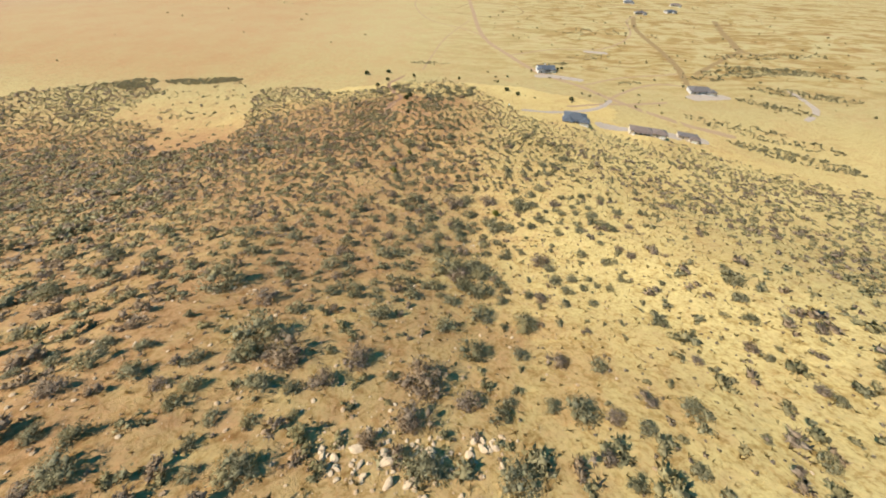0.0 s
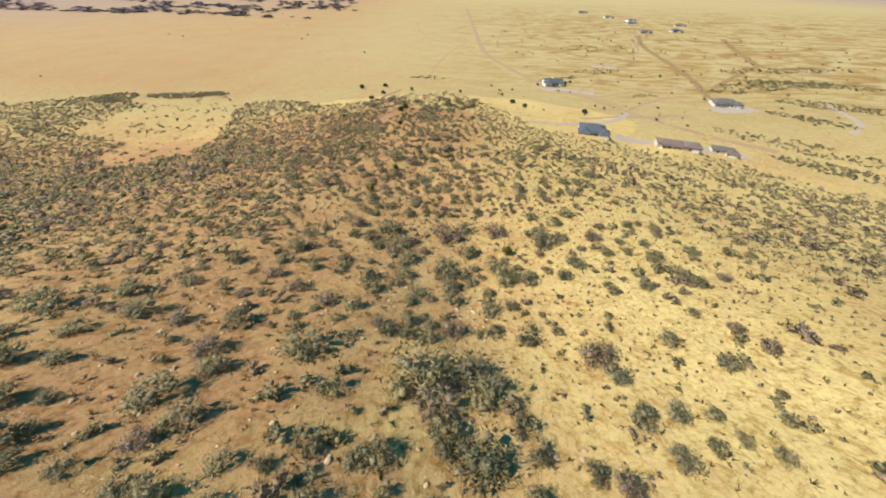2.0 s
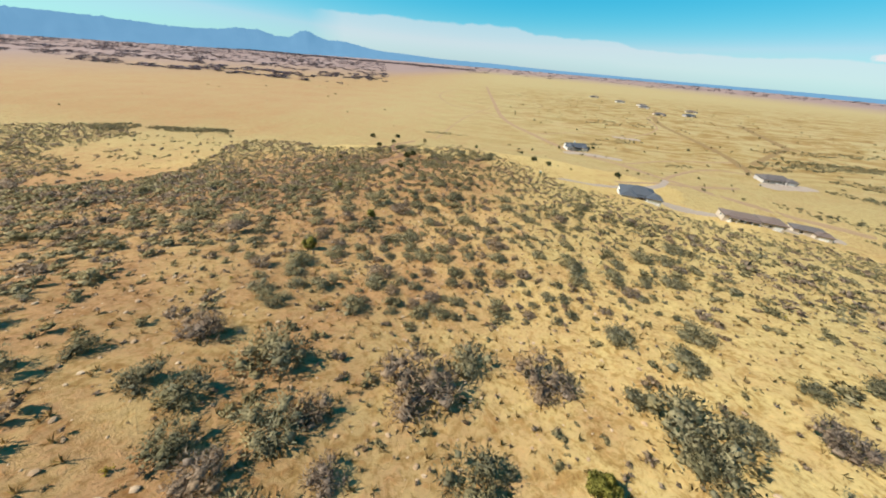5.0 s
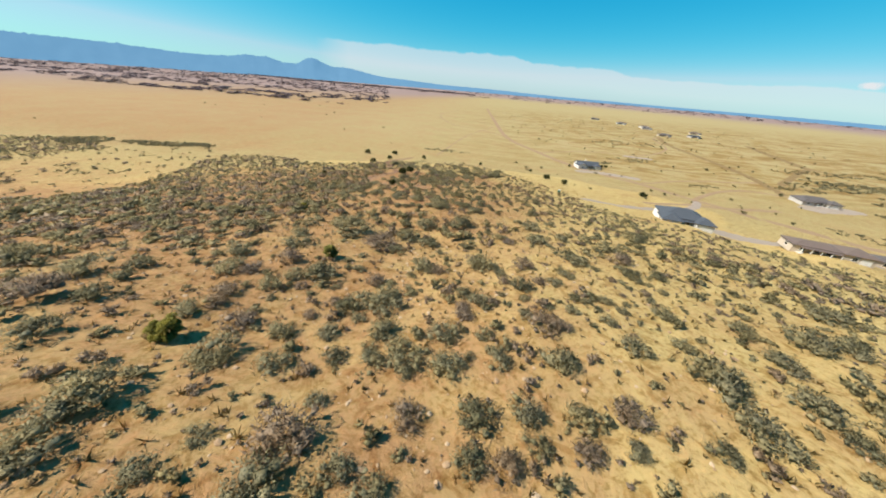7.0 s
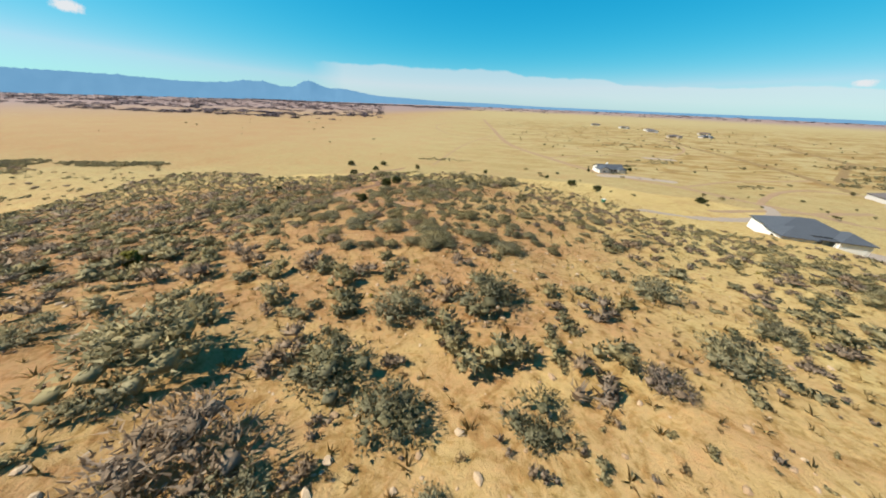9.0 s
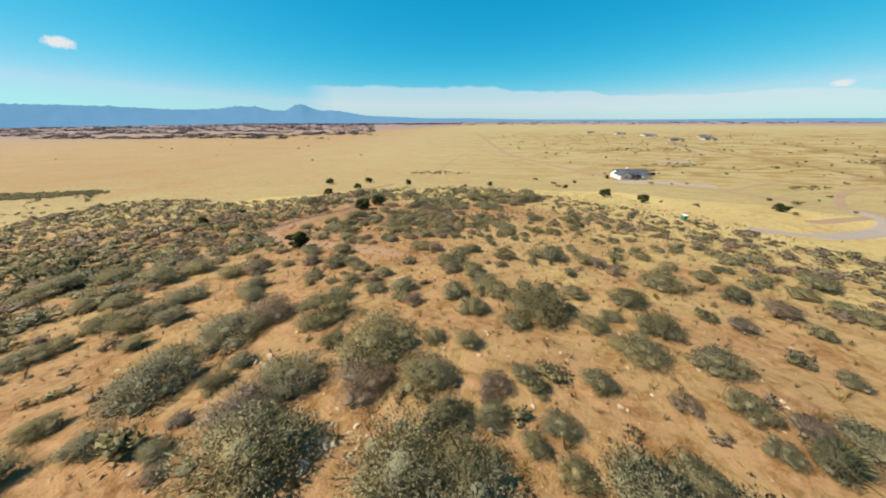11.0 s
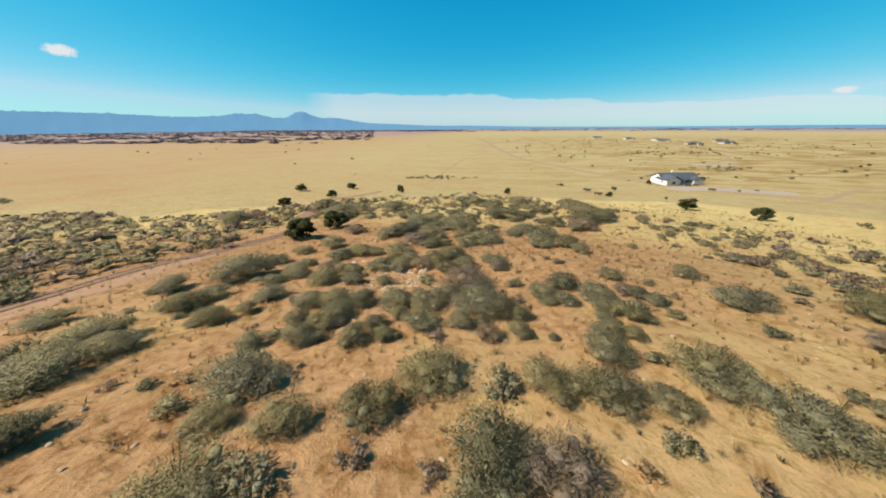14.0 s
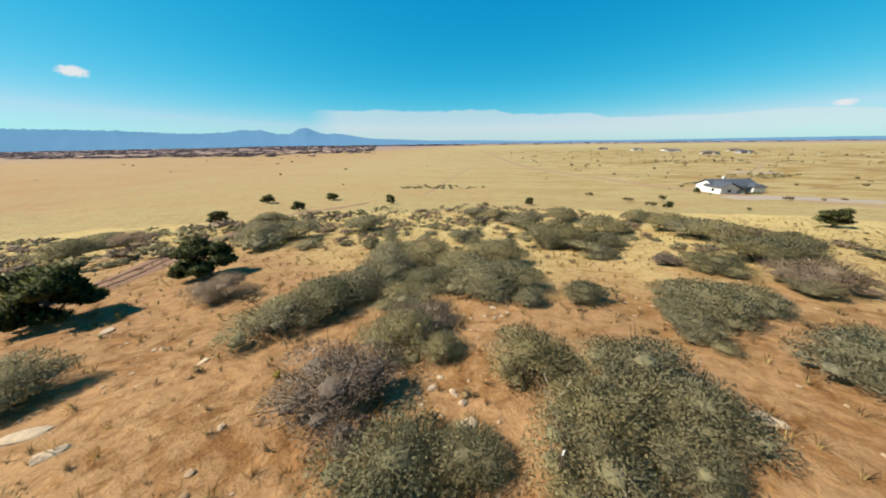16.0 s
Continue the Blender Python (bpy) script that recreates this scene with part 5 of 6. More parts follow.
# junipers: x, y, width, height
JUNIPERS = [(-21.8, 294.8, 4.9, 3.9), (-19.3, 302.5, 4.7, 3.4), (-58.1, 342.9, 4.9, 3.6), (-81.0, 390.2, 5.9, 3.8), (-52.7, 367.2, 4.6, 3.5), (-58.1, 401.0, 5.7, 3.5), (-26.3, 383.4, 3.8, 4.3), (24.0, 382.1, 3.2, 3.2), (71.6, 340.2, 4.9, 3.9), (81.0, 328.1, 4.6, 3.8), (133.7, 329.4, 5.4, 3.2), (-13.8, 248.4, 3.2, 2.7), (-62.1, 278.9, 2.7, 2.6), (-5.7, 149.6, 2.8, 2.4), (-1.6, 172.8, 2.4, 2.6), (-24.6, 201.2, 2.0, 2.4), (38.3, 115.0, 2.6, 2.6), (66.2, 376.7, 3.0, 2.7), (145.8, 440.1, 4.1, 3.5), (112.1, 429.3, 3.0, 3.0), (152.6, 445.5, 4.1, 2.7)]


def free_of(p, spots, margin=0.55):
    """Which of the places p lie clear of the spots (x, y, width)."""
    ok = np.ones(len(p), bool)
    for sx, sy, sw in spots:
        ok &= np.hypot(p[:, 0] - sx, p[:, 1] - sy) > sw * margin + 0.3
    return ok


p = jittered(-300, 270, 18, 292, 2.35)
dens = scrub_density(p[:, 0], p[:, 1]) * (0.42 + 0.62 * clumping(p[:, 0], p[:, 1]))
p = p[(rng.random(len(p)) < dens * 1.0)]
keep = ~((np.abs(p[:, 0] - 2) < 24) & (p[:, 1] > 203) & (p[:, 1] < 231))
for tx, ty in ((-24, 196), (-24.4, 204), (-23.5, 210), (-21, 219), (-22, 226), (-28, 238), (-18, 193), (-11, 188), (-5, 185), (1, 181.5), (-21, 200), (-36, 262)):
    keep &= np.hypot(p[:, 0] - tx, p[:, 1] - ty) > 3.4
for hx, hy, hr in ((86, 196, 11), (129, 192, 14), (158, 198, 11), (118, 236, 6), (75, 212, 5)):
    keep &= np.hypot(p[:, 0] - hx, p[:, 1] - hy) > hr
p = p[keep] * PLAN
p = p[free_of(p, PLACED, 0.5)]
wide = 1.5 + 2.3 * rng.random(len(p)) ** 1.5
wide *= (0.8 + 0.35 * clumping(p[:, 0] + 40, p[:, 1])) * np.where((p[:, 0] < -80) | ((p[:, 0] < -22) & (p[:, 1] > 170)), 1.45, 1.0) * np.where(p[:, 1] < 205, 1.32, 1.08)
corridor = ((np.abs(p[:, 0] - 20) < 40) & (p[:, 1] > 42) & (p[:, 1] < 190)) | ((np.abs(p[:, 0] - 8) < 30) & (p[:, 1] >= 190) & (p[:, 1] < 280))
stays = ~corridor | (rng.random(len(p)) < 0.72)
p, wide, corridor = p[stays], wide[stays], corridor[stays]
wide = np.where(corridor, wide * np.where((p[:, 1] > 186) & (p[:, 1] < 212), 0.95, 0.58), wide)
sort = rng.random(len(p))
spots = np.column_stack([p, wide, np.where(corridor, 0.60, 0.36) + 0.24 * rng.random(len(p))])
kinds = np.where(sort < 0.50, 0, np.where(sort < 0.80, 1, 2))
mid_zone = (np.abs(p[:, 0] - 14) < 75) & (p[:, 1] < 290)

high = np.array([(x, y, w * 1.14, 0.60) for x, y, w in PLACED if y < 207])
high_kinds = rng.choice([0, 0, 0, 2, 1], len(high))

SHRUB_KINDS = [("shrub", SAGE, "grey-green rounded scrub bush on dry ground"), ("shrub", TWIG, "brown-grey twiggy scrub bush on dry ground"), ("shrub", OLIVE, "olive-green dense scrub bush on dry ground")]
for k, (nm, mat, label) in enumerate(SHRUB_KINDS):
    long = 3.2 if k == 1 else 1.7
    fine = [bush_arrays(40 + 10 * k + i, 150, 0.054 if k == 1 else 0.070, 5, 0.54, long * 0.95, 0.3, True, 0.62) for i in range(6)]
    rough = [bush_arrays(80 + 10 * k + i, 30, 0.13, 3, 0.55, long * 0.7, 0.2, True, 0.66) for i in range(6)]
    sel = kinds == k
    close = (np.abs(spots[:, 0] - 8) < 44) & (spots[:, 1] > 222) & (spots[:, 1] < 335)
    dense = [bush_arrays(120 + 10 * k + i, 600, 0.025 if k == 1 else 0.034, 10, 0.56, long * 1.3, 0.3, True, 0.48) for i in range(4)]
    broad = [bush_arrays(160 + 10 * k + i, 1200, 0.016 if k == 1 else 0.022, 16, 0.56, long * 1.5, 0.3, True, 0.42) for i in range(8)]
    scatter("scrub_bushes", broad, high[high_kinds == k], mat, label.replace("bush", "bushes").replace(" on dry ground", " down the stony slope"), "scrub")
    scatter("scrub_field", dense, spots[sel & close], mat, label.replace("bush", "bushes").replace(" on dry ground", " over the saddle"), "scrub")
    scatter("scrub_field", fine, spots[sel & mid_zone & ~close], mat, label.replace("bush", "bushes").replace(" on dry ground", " over the hillside"), "scrub")
    scatter("scrub_field", rough, spots[sel & ~mid_zone & ~close], mat, label.replace("bush", "bushes").replace(" on dry ground", " over the far slope"), "scrub")


# bushes that stand alone near the end of the flight, each a thing of its own
def bush_meshes(k, seed, count, size):
    v, f = bush_arrays(seed, count, size * (0.85 if k == 1 else 1.15), 18, 0.62, 3.6 if k == 1 else 2.6, 0.25, count < 5000, 0.34)
    leaf = mesh_from("foliage", v, f, SHRUB_KINDS[k][1])
    v, f = tuft_arrays(seed + 5, 40, 0.46, 0.62, 0.005)
    return leaf, mesh_from("woody_base", v, f, BARK)

FINE_BUSHES = [[bush_meshes(k, 300 + 20 * k + i, 16000, 0.0076) for i in range(5)] for k in range(3)]
SADDLE_BUSHES = [[bush_meshes(k, 360 + 20 * k + i, 11000, 0.0086) for i in range(5)] for k in range(3)]


def bush(x, y, width, tall, k, meshes):
    leaf, stems = meshes[k][int(rng.integers(0, 5))]
    ob = thing("shrub", x, y, height(x, y) - 0.04, float(rng.random() * 360), SHRUB_KINDS[k][2], "shrub", "scrub bushes along the ridge")
    ob.scale = (width, width * (0.85 + 0.2 * float(rng.random())), width * tall)
    part("foliage", leaf, None, ob)
    part("woody_base", stems, None, ob)


for x, y, wdt in (b for b in PLACED if b[1] >= 207):
    k = 0 if rng.random() < 0.68 else (2 if rng.random() < 0.68 else 1)
    bush(x, y, wdt * 1.20, 0.66 if wdt < 2.6 else 0.54, k, FINE_BUSHES if y > 262 else SADDLE_BUSHES)


# small dead brush and grass tufts
q = jittered(-70, 90, 18, 150, 1.25)
q = q[rng.random(len(q)) < 0.62 * (0.4 + 0.6 * clumping(q[:, 0] + 11, q[:, 1] + 5))]
q = np.column_stack([q * PLAN, 0.40 + 0.95 * rng.random(len(q)) ** 1.6, 0.7 + 0.4 * rng.random(len(q))])
scatter("dead_brush", [bush_arrays(700 + i, 26, 0.10, 1, 0.5, 1.9, 0.3) for i in range(6)], q, TWIG, "small dead brown brush scattered over the slope", "brush")
q = jittered(-45, 60, 140, 262, 0.82)
q = q[rng.random(len(q)) < 0.62 * (0.35 + 0.65 * clumping(q[:, 0] * 2, q[:, 1] * 2))]
q = np.column_stack([q * PLAN, 0.45 + 0.45 * rng.random(len(q)), 0.55 + 0.5 * rng.random(len(q))])
TUFTS = [tuft_arrays(800 + i, 16, 0.55, 0.7, 0.014) for i in range(6)]
scatter("dry_grass", TUFTS, q, STRAW, "dry straw-yellow grass tufts on sandy ground", "grass")
q = jittered(-26, 34, 150, 240, 1.0)
q = q[rng.random(len(q)) < 0.75]
q = np.column_stack([q * PLAN, 0.22 + 0.30 * rng.random(len(q)), 0.7 + 0.5 * rng.random(len(q))])
scatter("dead_tufts", [tuft_arrays(760 + i, 22, 0.5, 0.75, 0.018) for i in range(5)], q, DULL, "small dull brown tufts on sandy soil", "grass")
for mat, label, seed in ((DULL, "low brown weed clumps between the scrub bushes", 730), (SAGE, "low grey-green weed clumps between the scrub bushes", 740)):
    q = jittered(-55, 60, 60, 262 if mat is DULL else 176, 2.1)
    q = q[rng.random(len(q)) < 0.50 * clumping(q[:, 0] * 1.5 + seed, q[:, 1] * 1.5)]
    q = np.column_stack([q * PLAN, 0.5 + 0.7 * rng.random(len(q)), 0.5 + 0.4 * rng.random(len(q))])
    scatter("weed_clumps", [bush_arrays(seed + i, 120, 0.045, 3, 0.5, 2.2, 0.3) for i in range(5)], q, mat, label, "weeds")
q = jittered(-60, 100, 18, 150, 1.5)
q = q[rng.random(len(q)) < 0.60]
q = np.column_stack([q * PLAN, 0.6 + 0.7 * rng.random(len(q)), 0.5 + 0.4 * rng.random(len(q))])
scatter("dry_grass", [tuft_arrays(820 + i, 8, 0.6, 0.6, 0.045) for i in range(5)], q, STRAW, "dry straw-yellow grass clumps on the hillside", "grass")
q = jittered(-60, 70, 60, 250, 7.5)
q = q[rng.random(len(q)) < 0.22]
q = np.column_stack([q * PLAN, 0.5 + 0.6 * rng.random(len(q)), 0.8 + 0.3 * rng.random(len(q))])
scatter("yellow_weeds", [bush_arrays(840 + i, 130, 0.05, 4, 0.5, 2.2, 0.4) for i in range(4)], q, YELLOW, "small yellow flowering weeds among scrub", "weeds")

# sparse bushes and dark tree clumps over the plain
q = np.column_stack([rng.uniform(-420, 520, 1300), rng.uniform(235, 800, 1300)])
q = q[(q[:, 1] > np.interp(q[:, 0], EDGE_X, EDGE_Y) + 6) & (rng.random(len(q)) < np.where(q[:, 0] > 40, 0.75, 0.10))]
q = np.column_stack([q * PLAN, 1.8 + 3.2 * rng.random(len(q)) ** 2, 0.7 + 0.4 * rng.random(len(q))])
scatter("plain_bushes", [bush_arrays(860 + i, 60, 0.14, 4, 0.62, 1.6, 0.1) for i in range(5)], q, OLIVE, "dark bushes dotted over the dry plain", "bushes")


def patch(x, y, rx, ry, turn, count, wide):
    a, r = rng.random(count) * 6.283, np.sqrt(rng.random(count))
    u, v, c, s = np.cos(a) * r * rx, np.sin(a) * r * ry, math.cos(radians(turn)), math.sin(radians(turn))
    return np.column_stack([(x + u * c - v * s) * PLAN, (y + u * s + v * c) * PLAN, 1.4 * wide * (0.6 + 0.8 * rng.random(count)), 0.5 + 0.3 * rng.random(count)])

q = np.concatenate([patch(-184, 262, 30, 7, 10, 380, 2.0), patch(-231, 252, 14, 12, 20, 260, 2.0), patch(338, 350, 66, 10, -8, 300, 2.0), patch(305, 292, 42, 10, -14, 220, 2.0), patch(216, 184, 34, 9, -26, 240, 2.0), patch(300, 345, 60, 14, 12, 220, 2.6), patch(350, 400, 80, 10, 10, 140, 2.4), patch(262, 262, 26, 7, -30, 90, 2.4), patch(215, 215, 45, 12, -28, 160, 2.0), patch(110, 345, 16, 4, 10, 26, 2.4), patch(165, 300, 14, 4, 20, 24, 2.0), patch(150, 372, 24, 8, 15, 40, 2.4), patch(190, 480, 50, 16, 10, 40, 3.0), patch(-10, 330, 20, 5, 0, 40, 2.0), patch(240, 320, 20, 5, 0, 40, 2.2)])
scatter("plain_scrub", [bush_arrays(880 + i, 40, 0.16, 4, 0.6, 1.5, 0.1) for i in range(5)], q, SAGE, "low grey-green scrub patches on the plain", "scrub")
n = 1100
q = np.column_stack([rng.uniform(-2900, -190, 4 * n), 740 + 2000 * rng.random(4 * n) ** 1.5])
q = q[q[:, 0] < -0.33 * (q[:, 1] - 200)]
q = np.concatenate([q, np.column_stack([rng.uniform(-400, 3000, n), 1900 + 1700 * rng.random(n)])])
q = q[np.sin(q[:, 0] / 90 + 2 * np.sin(q[:, 1] / 160)) * np.sin(q[:, 1] / 45 + q[:, 0] / 400) > -0.15]
q = np.column_stack([q * 1.2, 16 + 30 * rng.random(len(q)), 0.12 + 0.08 * rng.random(len(q))])
scatter("far_woodland", [bush_arrays(900 + i, 14, 0.30, 3, 0.9, 1.3, 0.1) for i in range(5)], q, HAZY_FARTREE, "far dark woodland strips across the plain", "woodland")
q = patch(-1150, 2250, 1150, 60, -14, 500, 50)
q[:, 3] *= 0.30
scatter("far_woodland", [bush_arrays(920 + i, 14, 0.30, 3, 0.5, 1.3, 0.1) for i in range(3)], q, HAZY_FARTREE, "far dark forest belt below the mountains", "woodland")

# ---- juniper trees ----
def limb(bm, a, b, r0, r1, n=7):
    d = (b - a)
    q = d.to_track_quat("Z", "Y")
    ring = [[bm.verts.new(p + q @ Vector((math.cos(6.283 * i / n) * r, math.sin(6.283 * i / n) * r, 0))) for i in range(n)] for p, r in ((a, r0), (b, r1))]
    for i in range(n):
        bm.faces.new((ring[0][i], ring[0][(i + 1) % n], ring[1][(i + 1) % n], ring[1][i]))
    bm.faces.new(ring[1])


def juniper(x, y, width, tall, seed, label, leafs=5200):
    g = random.Random(seed)
    tree = thing("juniper_tree", x, y, height(x, y) - 0.05, g.random() * 360, label, "tree", "junipers on the ridge")
    bm = bmesh.new()
    a, ends = Vector((0, 0, -0.1)), []
    for k in range(3):
        b = Vector((g.uniform(-0.06, 0.06) * width, g.uniform(-0.06, 0.06) * width, tall * (0.16 + 0.16 * k)))
        limb(bm, a, b, 0.055 * width * (1 - 0.25 * k), 0.055 * width * (0.75 - 0.25 * k))
        a = b
        for j in range(4):
            ang = g.random() * 6.283
            e = b + Vector((math.cos(ang) * width * g.uniform(0.22, 0.36), math.sin(ang) * width * g.uniform(0.22, 0.36), tall * g.uniform(0.06, 0.22)))
            limb(bm, b, e, 0.02 * width, 0.007 * width, 5)
            ends.append(e)
    part("trunk", bm, BARK, tree)
    ends += [Vector((g.uniform(-0.2, 0.2) * width, g.uniform(-0.2, 0.2) * width, tall * g.uniform(0.55, 0.78))) for _ in range(9)]
    ends += [Vector((math.cos(t) * width * 0.33, math.sin(t) * width * 0.33, tall * g.uniform(0.22, 0.36))) for t in (0.4, 1.6, 2.7, 3.8, 5.1)]
    c = np.array([e[:] for e in ends])
    r = np.array([width * g.uniform(0.12, 0.21) for _ in ends])
    core = core_of(c, r, tall / width * 0.8, 0.62, seed)
    leaf = leaves_on(int(leafs * 1.6), c, r, 0.034 * max(width, 1.5), min(1.0, tall / width), 1.7, 0.1, seed)
    part("crown", mesh_from("crown", *joined(core, leaf), JUNIPER if y > 205 else YOUNG_JUNIPER), None, tree)


for k, (jx, jy, jw, jt) in enumerate(JUNIPERS):
    juniper(jx, jy, jw, jt, 50 + k, "dark green juniper tree on dry ground" if jy > 205 else "yellow-green young juniper on the dry slope", 5200 if jy < 315 else 1500)

# ---- stones ----
def stone_mesh(seed, flat):
    """A weathered angular slab one metre long."""
    g = random.Random(seed)
    bm = bmesh.new()
    bmesh.ops.create_icosphere(bm, subdivisions=2, radius=0.5)
    cuts = [(Vector((g.gauss(0, 1), g.gauss(0, 1), g.gauss(0, 1))).normalized(), g.uniform(0.26, 0.42)) for _ in range(9)]
    for v in bm.verts:
        for n, d in cuts:
            over = v.co.dot(n) - d
            if over > 0:
                v.co -= n * over
        v.co *= 1 + 0.05 * noise.noise(v.co * 4 + Vector((seed, 0, 0)))
        v.co.y *= 0.72
        v.co.z *= flat
    me = bpy.data.meshes.new("stone")
    bm.to_mesh(me)
    bm.free()
    me.materials.append(STONE)
    return me

STONES = [stone_mesh(k, 0.30 + 0.06 * (k % 5)) for k in range(10)]


def stone(x, y, size, k, label="angular tan limestone slab on dry ground", flat=1.0):
    ob = new("rock", STONES[k % 10])
    ob.matrix_basis = pose(x, y, height(x, y) + size * 0.06 * flat, rng.uniform(-14, 14) * flat, rng.uniform(-14, 14) * flat, rng.uniform(0, 360))
    ob.scale = (size, size * rng.uniform(0.8, 1.1), size * rng.uniform(0.8, 1.3) * flat)
    tagged(ob, label, "rock", "loose limestone rocks")


def stones_round(x, y, rx, ry, count, small, large):
    for k in range(count):
        a, r = rng.random() * 6.283, math.sqrt(rng.random())
        stone(x + math.cos(a) * r * rx, y + math.sin(a) * r * ry, small + (large - small) * rng.random() ** 2.2, int(rng.integers(0, 10)))


# the broken outcrop at the top of the slope
stones_round(15.5, 40.0, 5.5, 2.6, 44, 0.5, 1.8)
stones_round(24.5, 40.8, 4.5, 2.0, 26, 0.45, 1.5)
stones_round(-13, 62, 6.0, 3.0, 14, 0.4, 1.2)
# stony gully lower down, and the knoll at the end of the flight
stones_round(28.5, 92.0, 3.2, 7.0, 24, 0.35, 1.1)
stones_round(-7.0, 86.0, 4.0, 2.5, 12, 0.4, 1.2)
stones_round(12.0, 168.0, 1.8, 8.0, 26, 0.25, 0.9)
stones_round(11.6, 181.0, 2.0, 2.0, 10, 0.25, 0.8)
stones_round(6.4, 218.5, 1.6, 2.0, 24, 0.15, 0.55)
stones_round(0.8, 221.5, 1.6, 1.6, 12, 0.2, 0.6)
stones_round(5.4, 234.1, 0.75, 0.6, 16, 0.18, 0.42)
stones_round(-0.4, 274.6, 3.6, 2.9, 60, 0.16, 0.62)
stones_round(4.4, 294.6, 2.0, 1.6, 16, 0.14, 0.40)
stones_round(3.5, 289.0, 1.2, 1.2, 9, 0.14, 0.42)
stones_round(13.5, 298.2, 2.0, 1.2, 8, 0.14, 0.40)
for sx, sy, ss in ((2.5, 276.8, 1.5), (0.3, 277.0, 1.2), (1.2, 276.5, 0.9), (-1.5, 277.0, 0.9), (-0.5, 276.9, 0.7), (-6.2, 280.1, 1.0), (-5.5, 278.9, 0.9), (-5.3, 280.7, 0.7), (-9.6, 287.1, 1.25), (-7.7, 286.6, 0.8), (12.0, 288.9, 0.95), (-16.2, 293.3, 0.9), (-7.4, 290.8, 0.55), (3.8, 288.1, 0.8)):
    stone(sx, sy, ss, int(sx) % 10, "pale flat limestone slab lying on sandy soil", 0.45)


def gravel_field(spots, label):
    """Loose small stones as one mesh."""
    base = np.array([v.co[:] for v in stone_low.vertices])
    tri = np.array([list(f.vertices) for f in stone_low.polygons])
    spots = np.asarray(spots)
    n = len(spots)
    turn = rng.random(n) * 6.283
    c, s = np.cos(turn)[:, None], np.sin(turn)[:, None]
    w = spots[:, 2][:, None]
    jag = 1 + 0.35 * (rng.random((n, len(base))) - 0.5)
    v = np.stack([(base[:, 0] * c - base[:, 1] * s) * w * jag + spots[:, 0][:, None], (base[:, 0] * s + base[:, 1] * c) * w * jag + spots[:, 1][:, None], base[:, 2] * w * jag + (terrain(spots[:, 0], spots[:, 1]) + spots[:, 2] * 0.08)[:, None]], -1)
    f = tri[None] + (np.arange(n) * len(base))[:, None, None]
    tagged(new("loose_stones", mesh_from("loose_stones", v.reshape(-1, 3), f.reshape(-1, 3), STONE)), label, "stones", kind="stuff")


bm = bmesh.new()
bmesh.ops.create_icosphere(bm, subdivisions=1, radius=0.5)
for v in bm.verts:
    v.co.y, v.co.z = v.co.y * 0.75, v.co.z * 0.42
stone_low = bpy.data.meshes.new("stone_low")
bm.to_mesh(stone_low)
bm.free()
q = np.column_stack([rng.uniform(-60, 60, 6500), rng.uniform(36, 215, 6500)])
q = q[rng.random(len(q)) < np.clip(soil_value(q[:, 0], q[:, 1]) * 1.1, 0.10, 1)]
gravel_field(np.column_stack([q, 0.18 + 0.6 * rng.random(len(q)) ** 3]), "loose tan stones scattered over the reddish slope")
q = np.column_stack([rng.uniform(-30, 32, 4200), rng.uniform(205, 318, 4200)])
q = q[rng.random(len(q)) < np.clip(soil_value(q[:, 0], q[:, 1]) * 1.1, 0.12, 1)]
gravel_field(np.column_stack([q, 0.07 + 0.26 * rng.random(len(q)) ** 3]), "small loose stones on sandy soil among bushes")
q = np.column_stack([rng.normal(0, 2.6, 420), rng.normal(274.6, 2.0, 420), 0.08 + 0.28 * rng.random(420) ** 2])
gravel_field(q, "broken limestone rubble on the stony knoll")
q = np.column_stack([rng.normal(17.5, 5.5, 240), rng.normal(40.4, 2.6, 240), 0.15 + 0.6 * rng.random(240) ** 3])
gravel_field(q, "broken limestone rubble round the outcrop")

# ---- yuccas ----
def blade_mesh():
    """One stiff tapering blade, half a metre long, lying along x."""
    bm = bmesh.new()
    rows = []
    for u, w, h in ((0.0, 0.020, 0.0), (0.2, 0.024, 0.03), (0.38, 0.016, 0.03), (0.55, 0.002, 0.0)):
        rows.append([bm.verts.new((u, s * w, h + (0.0 if s else -0.012))) for s in (-1, 0, 1)])
    for a, b in zip(rows[:-1], rows[1:]):
        for i in range(2):
            bm.faces.new((a[i], b[i], b[i + 1], a[i + 1]))
    me = bpy.data.meshes.new("blade")
    bm.to_mesh(me)
    bm.free()
    me.materials.append(YUCCA)
    return me


BLADE = blade_mesh()


def yucca(x, y, size):
    ob = thing("yucca", x, y, height(x, y), float(rng.random() * 360), "spiky pale-green yucca rosette in dry grass", "yucca", "yuccas among the scrub")
    for k in range(34):
        blade = part("blade", BLADE, None, ob)
        blade.matrix_basis = pose(0, 0, 0.06 * size, 0, -(12 + 70 * (k / 34) + 8 * float(rng.random())), k * 137.5) @ Matrix.Diagonal((size, size * 1.3, size, 1))
    part("root_crown", box(-0.07 * size, -0.07 * size, -0.05, 0.07 * size, 0.07 * size, 0.14 * size, 0.02), BARK, ob)


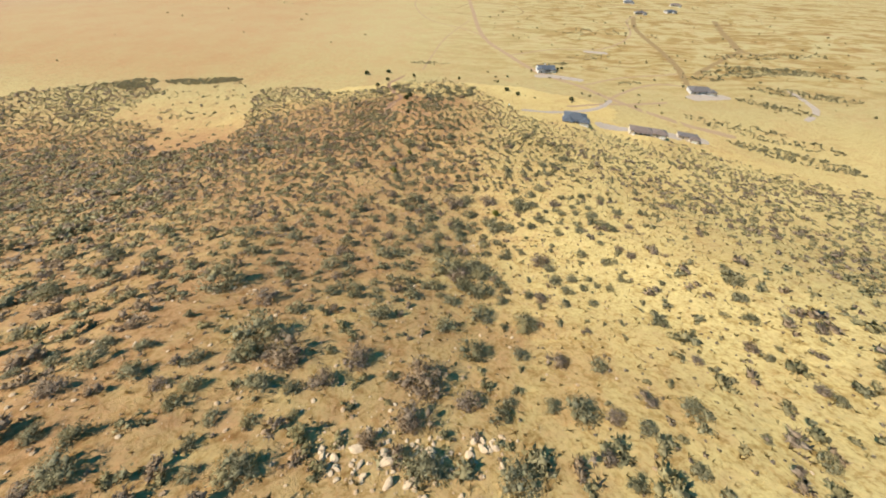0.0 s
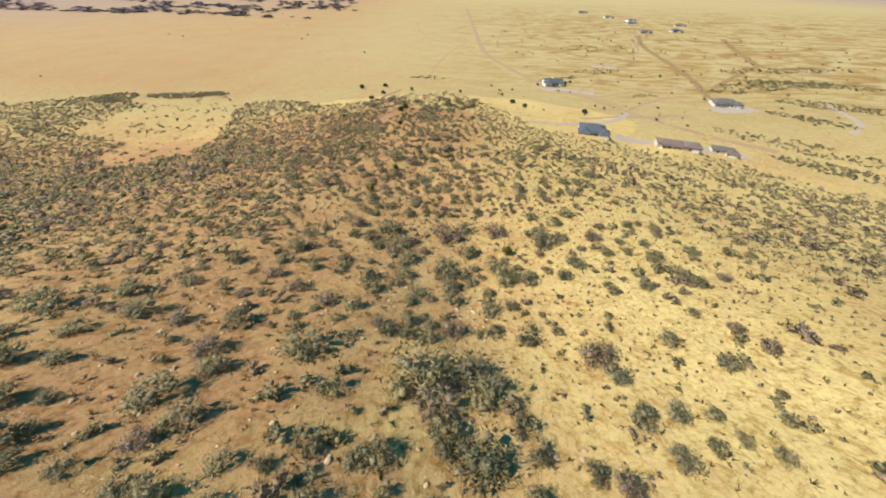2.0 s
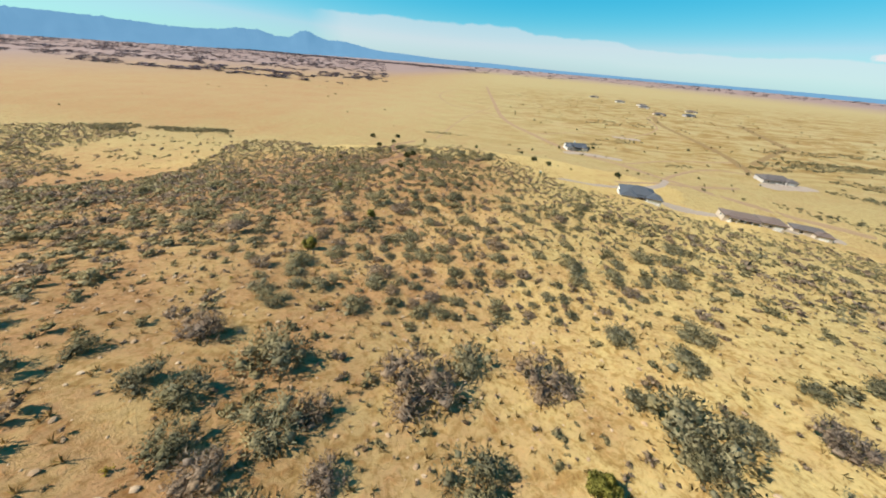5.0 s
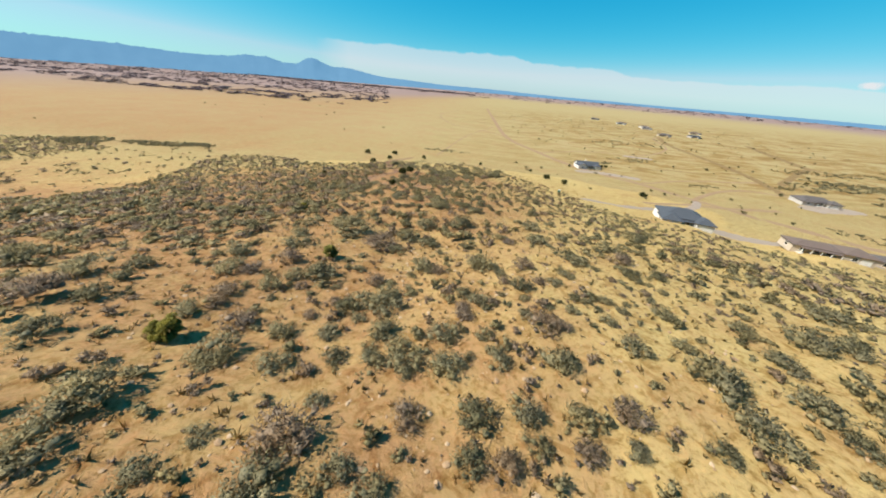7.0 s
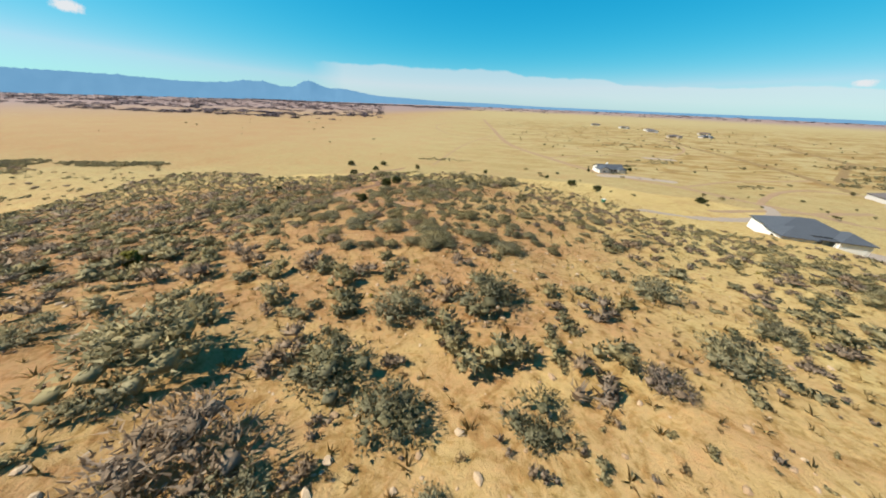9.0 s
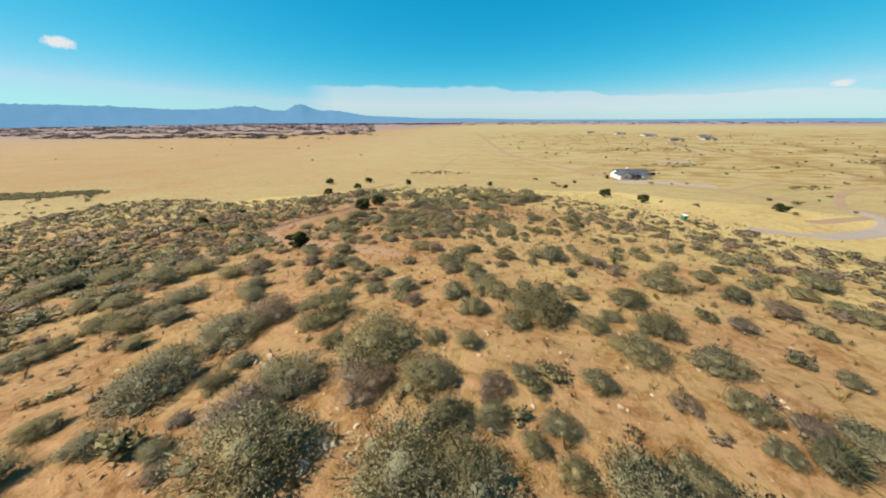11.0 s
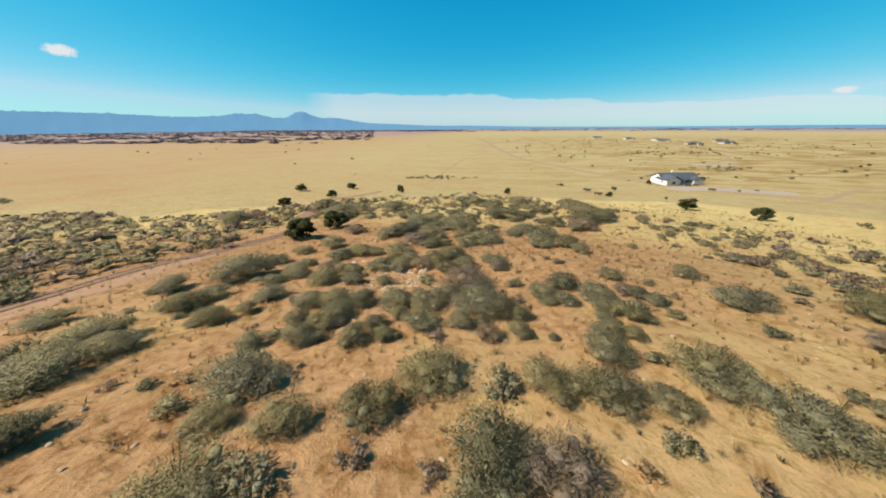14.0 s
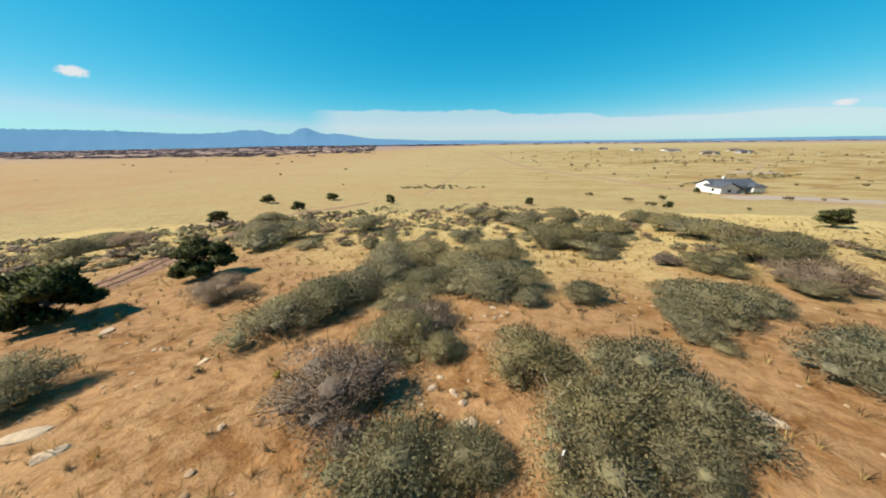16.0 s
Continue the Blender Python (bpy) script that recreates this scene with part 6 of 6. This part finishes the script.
for yx, yy, ys in ((-4.5, 236.6, 1.5), (28.2, 241.5, 1.2), (21.5, 235.7, 1.1), (20.4, 230.9, 1.1), (25.0, 219.1, 1.8), (20.8, 239.7, 0.9)):
    yucca(yx, yy, ys)

# ---- remains of a fallen pipe frame ----
def rod(bm, a, b, r=0.022, n=8):
    limb(bm, Vector(a), Vector(b), r, r, n)


def pipe_frame(x, y, turn, length, width, rungs, label):
    ob = thing("pipe_frame", x, y, height(x, y) + 0.06, turn, label, "metal frame", "fallen pipe frames")
    for s in (-width / 2, width / 2):
        bm = bmesh.new()
        rod(bm, (s, 0, 0), (s, length, 0.10))
        part("rail", bm, STEEL, ob)
    for k in range(rungs):
        u = (k + 0.5) / rungs
        bm = bmesh.new()
        rod(bm, (-width / 2, length * u, 0.10 * u), (width / 2, length * u, 0.10 * u), 0.016)
        part("rung", bm, STEEL, ob)


pipe_frame(6.75, 284.4, 8, 1.9, 0.75, 4, "rusty pipe frame lying on stones")
pipe_frame(6.35, 285.9, 14, 1.5, 0.5, 2, "pale bent pipe frame leaning on a bush")
pipe_frame(6.8, 283.0, -80, 1.2, 0.7, 1, "rusty broken pipe frame on sandy ground")
stake = thing("metal_stake", 5.7, 286.6, height(5.7, 286.6), 0, "thin rusty steel stake standing in the ground", "stake")
bm = bmesh.new()
rod(bm, (0, 0, -0.2), (0.04, 0.0, 1.05), 0.016)
part("rod", bm, STEEL, stake)
bm = bmesh.new()
rod(bm, (0.04, 0, 1.05), (0.045, 0, 1.18), 0.018)
part("tip", bm, FRAME, stake, "white painted tip")

# ---- bleached dead branch ----
snag = thing("dead_branch", 6.2, 288.9, height(6.2, 288.9), 20, "bleached grey dead branch standing among bushes", "branch")
for k in range(6):
    bm = bmesh.new()
    a = k * 1.05
    rod(bm, (0, 0, 0), (math.cos(a) * 0.2, math.sin(a) * 0.2, 0.5), 0.018, 6)
    rod(bm, (math.cos(a) * 0.2, math.sin(a) * 0.2, 0.5), (math.cos(a + 0.5) * 0.45, math.sin(a + 0.5) * 0.45, 0.75 + 0.08 * k), 0.010, 6)
    part("twig", bm, PALE_WOOD, snag)
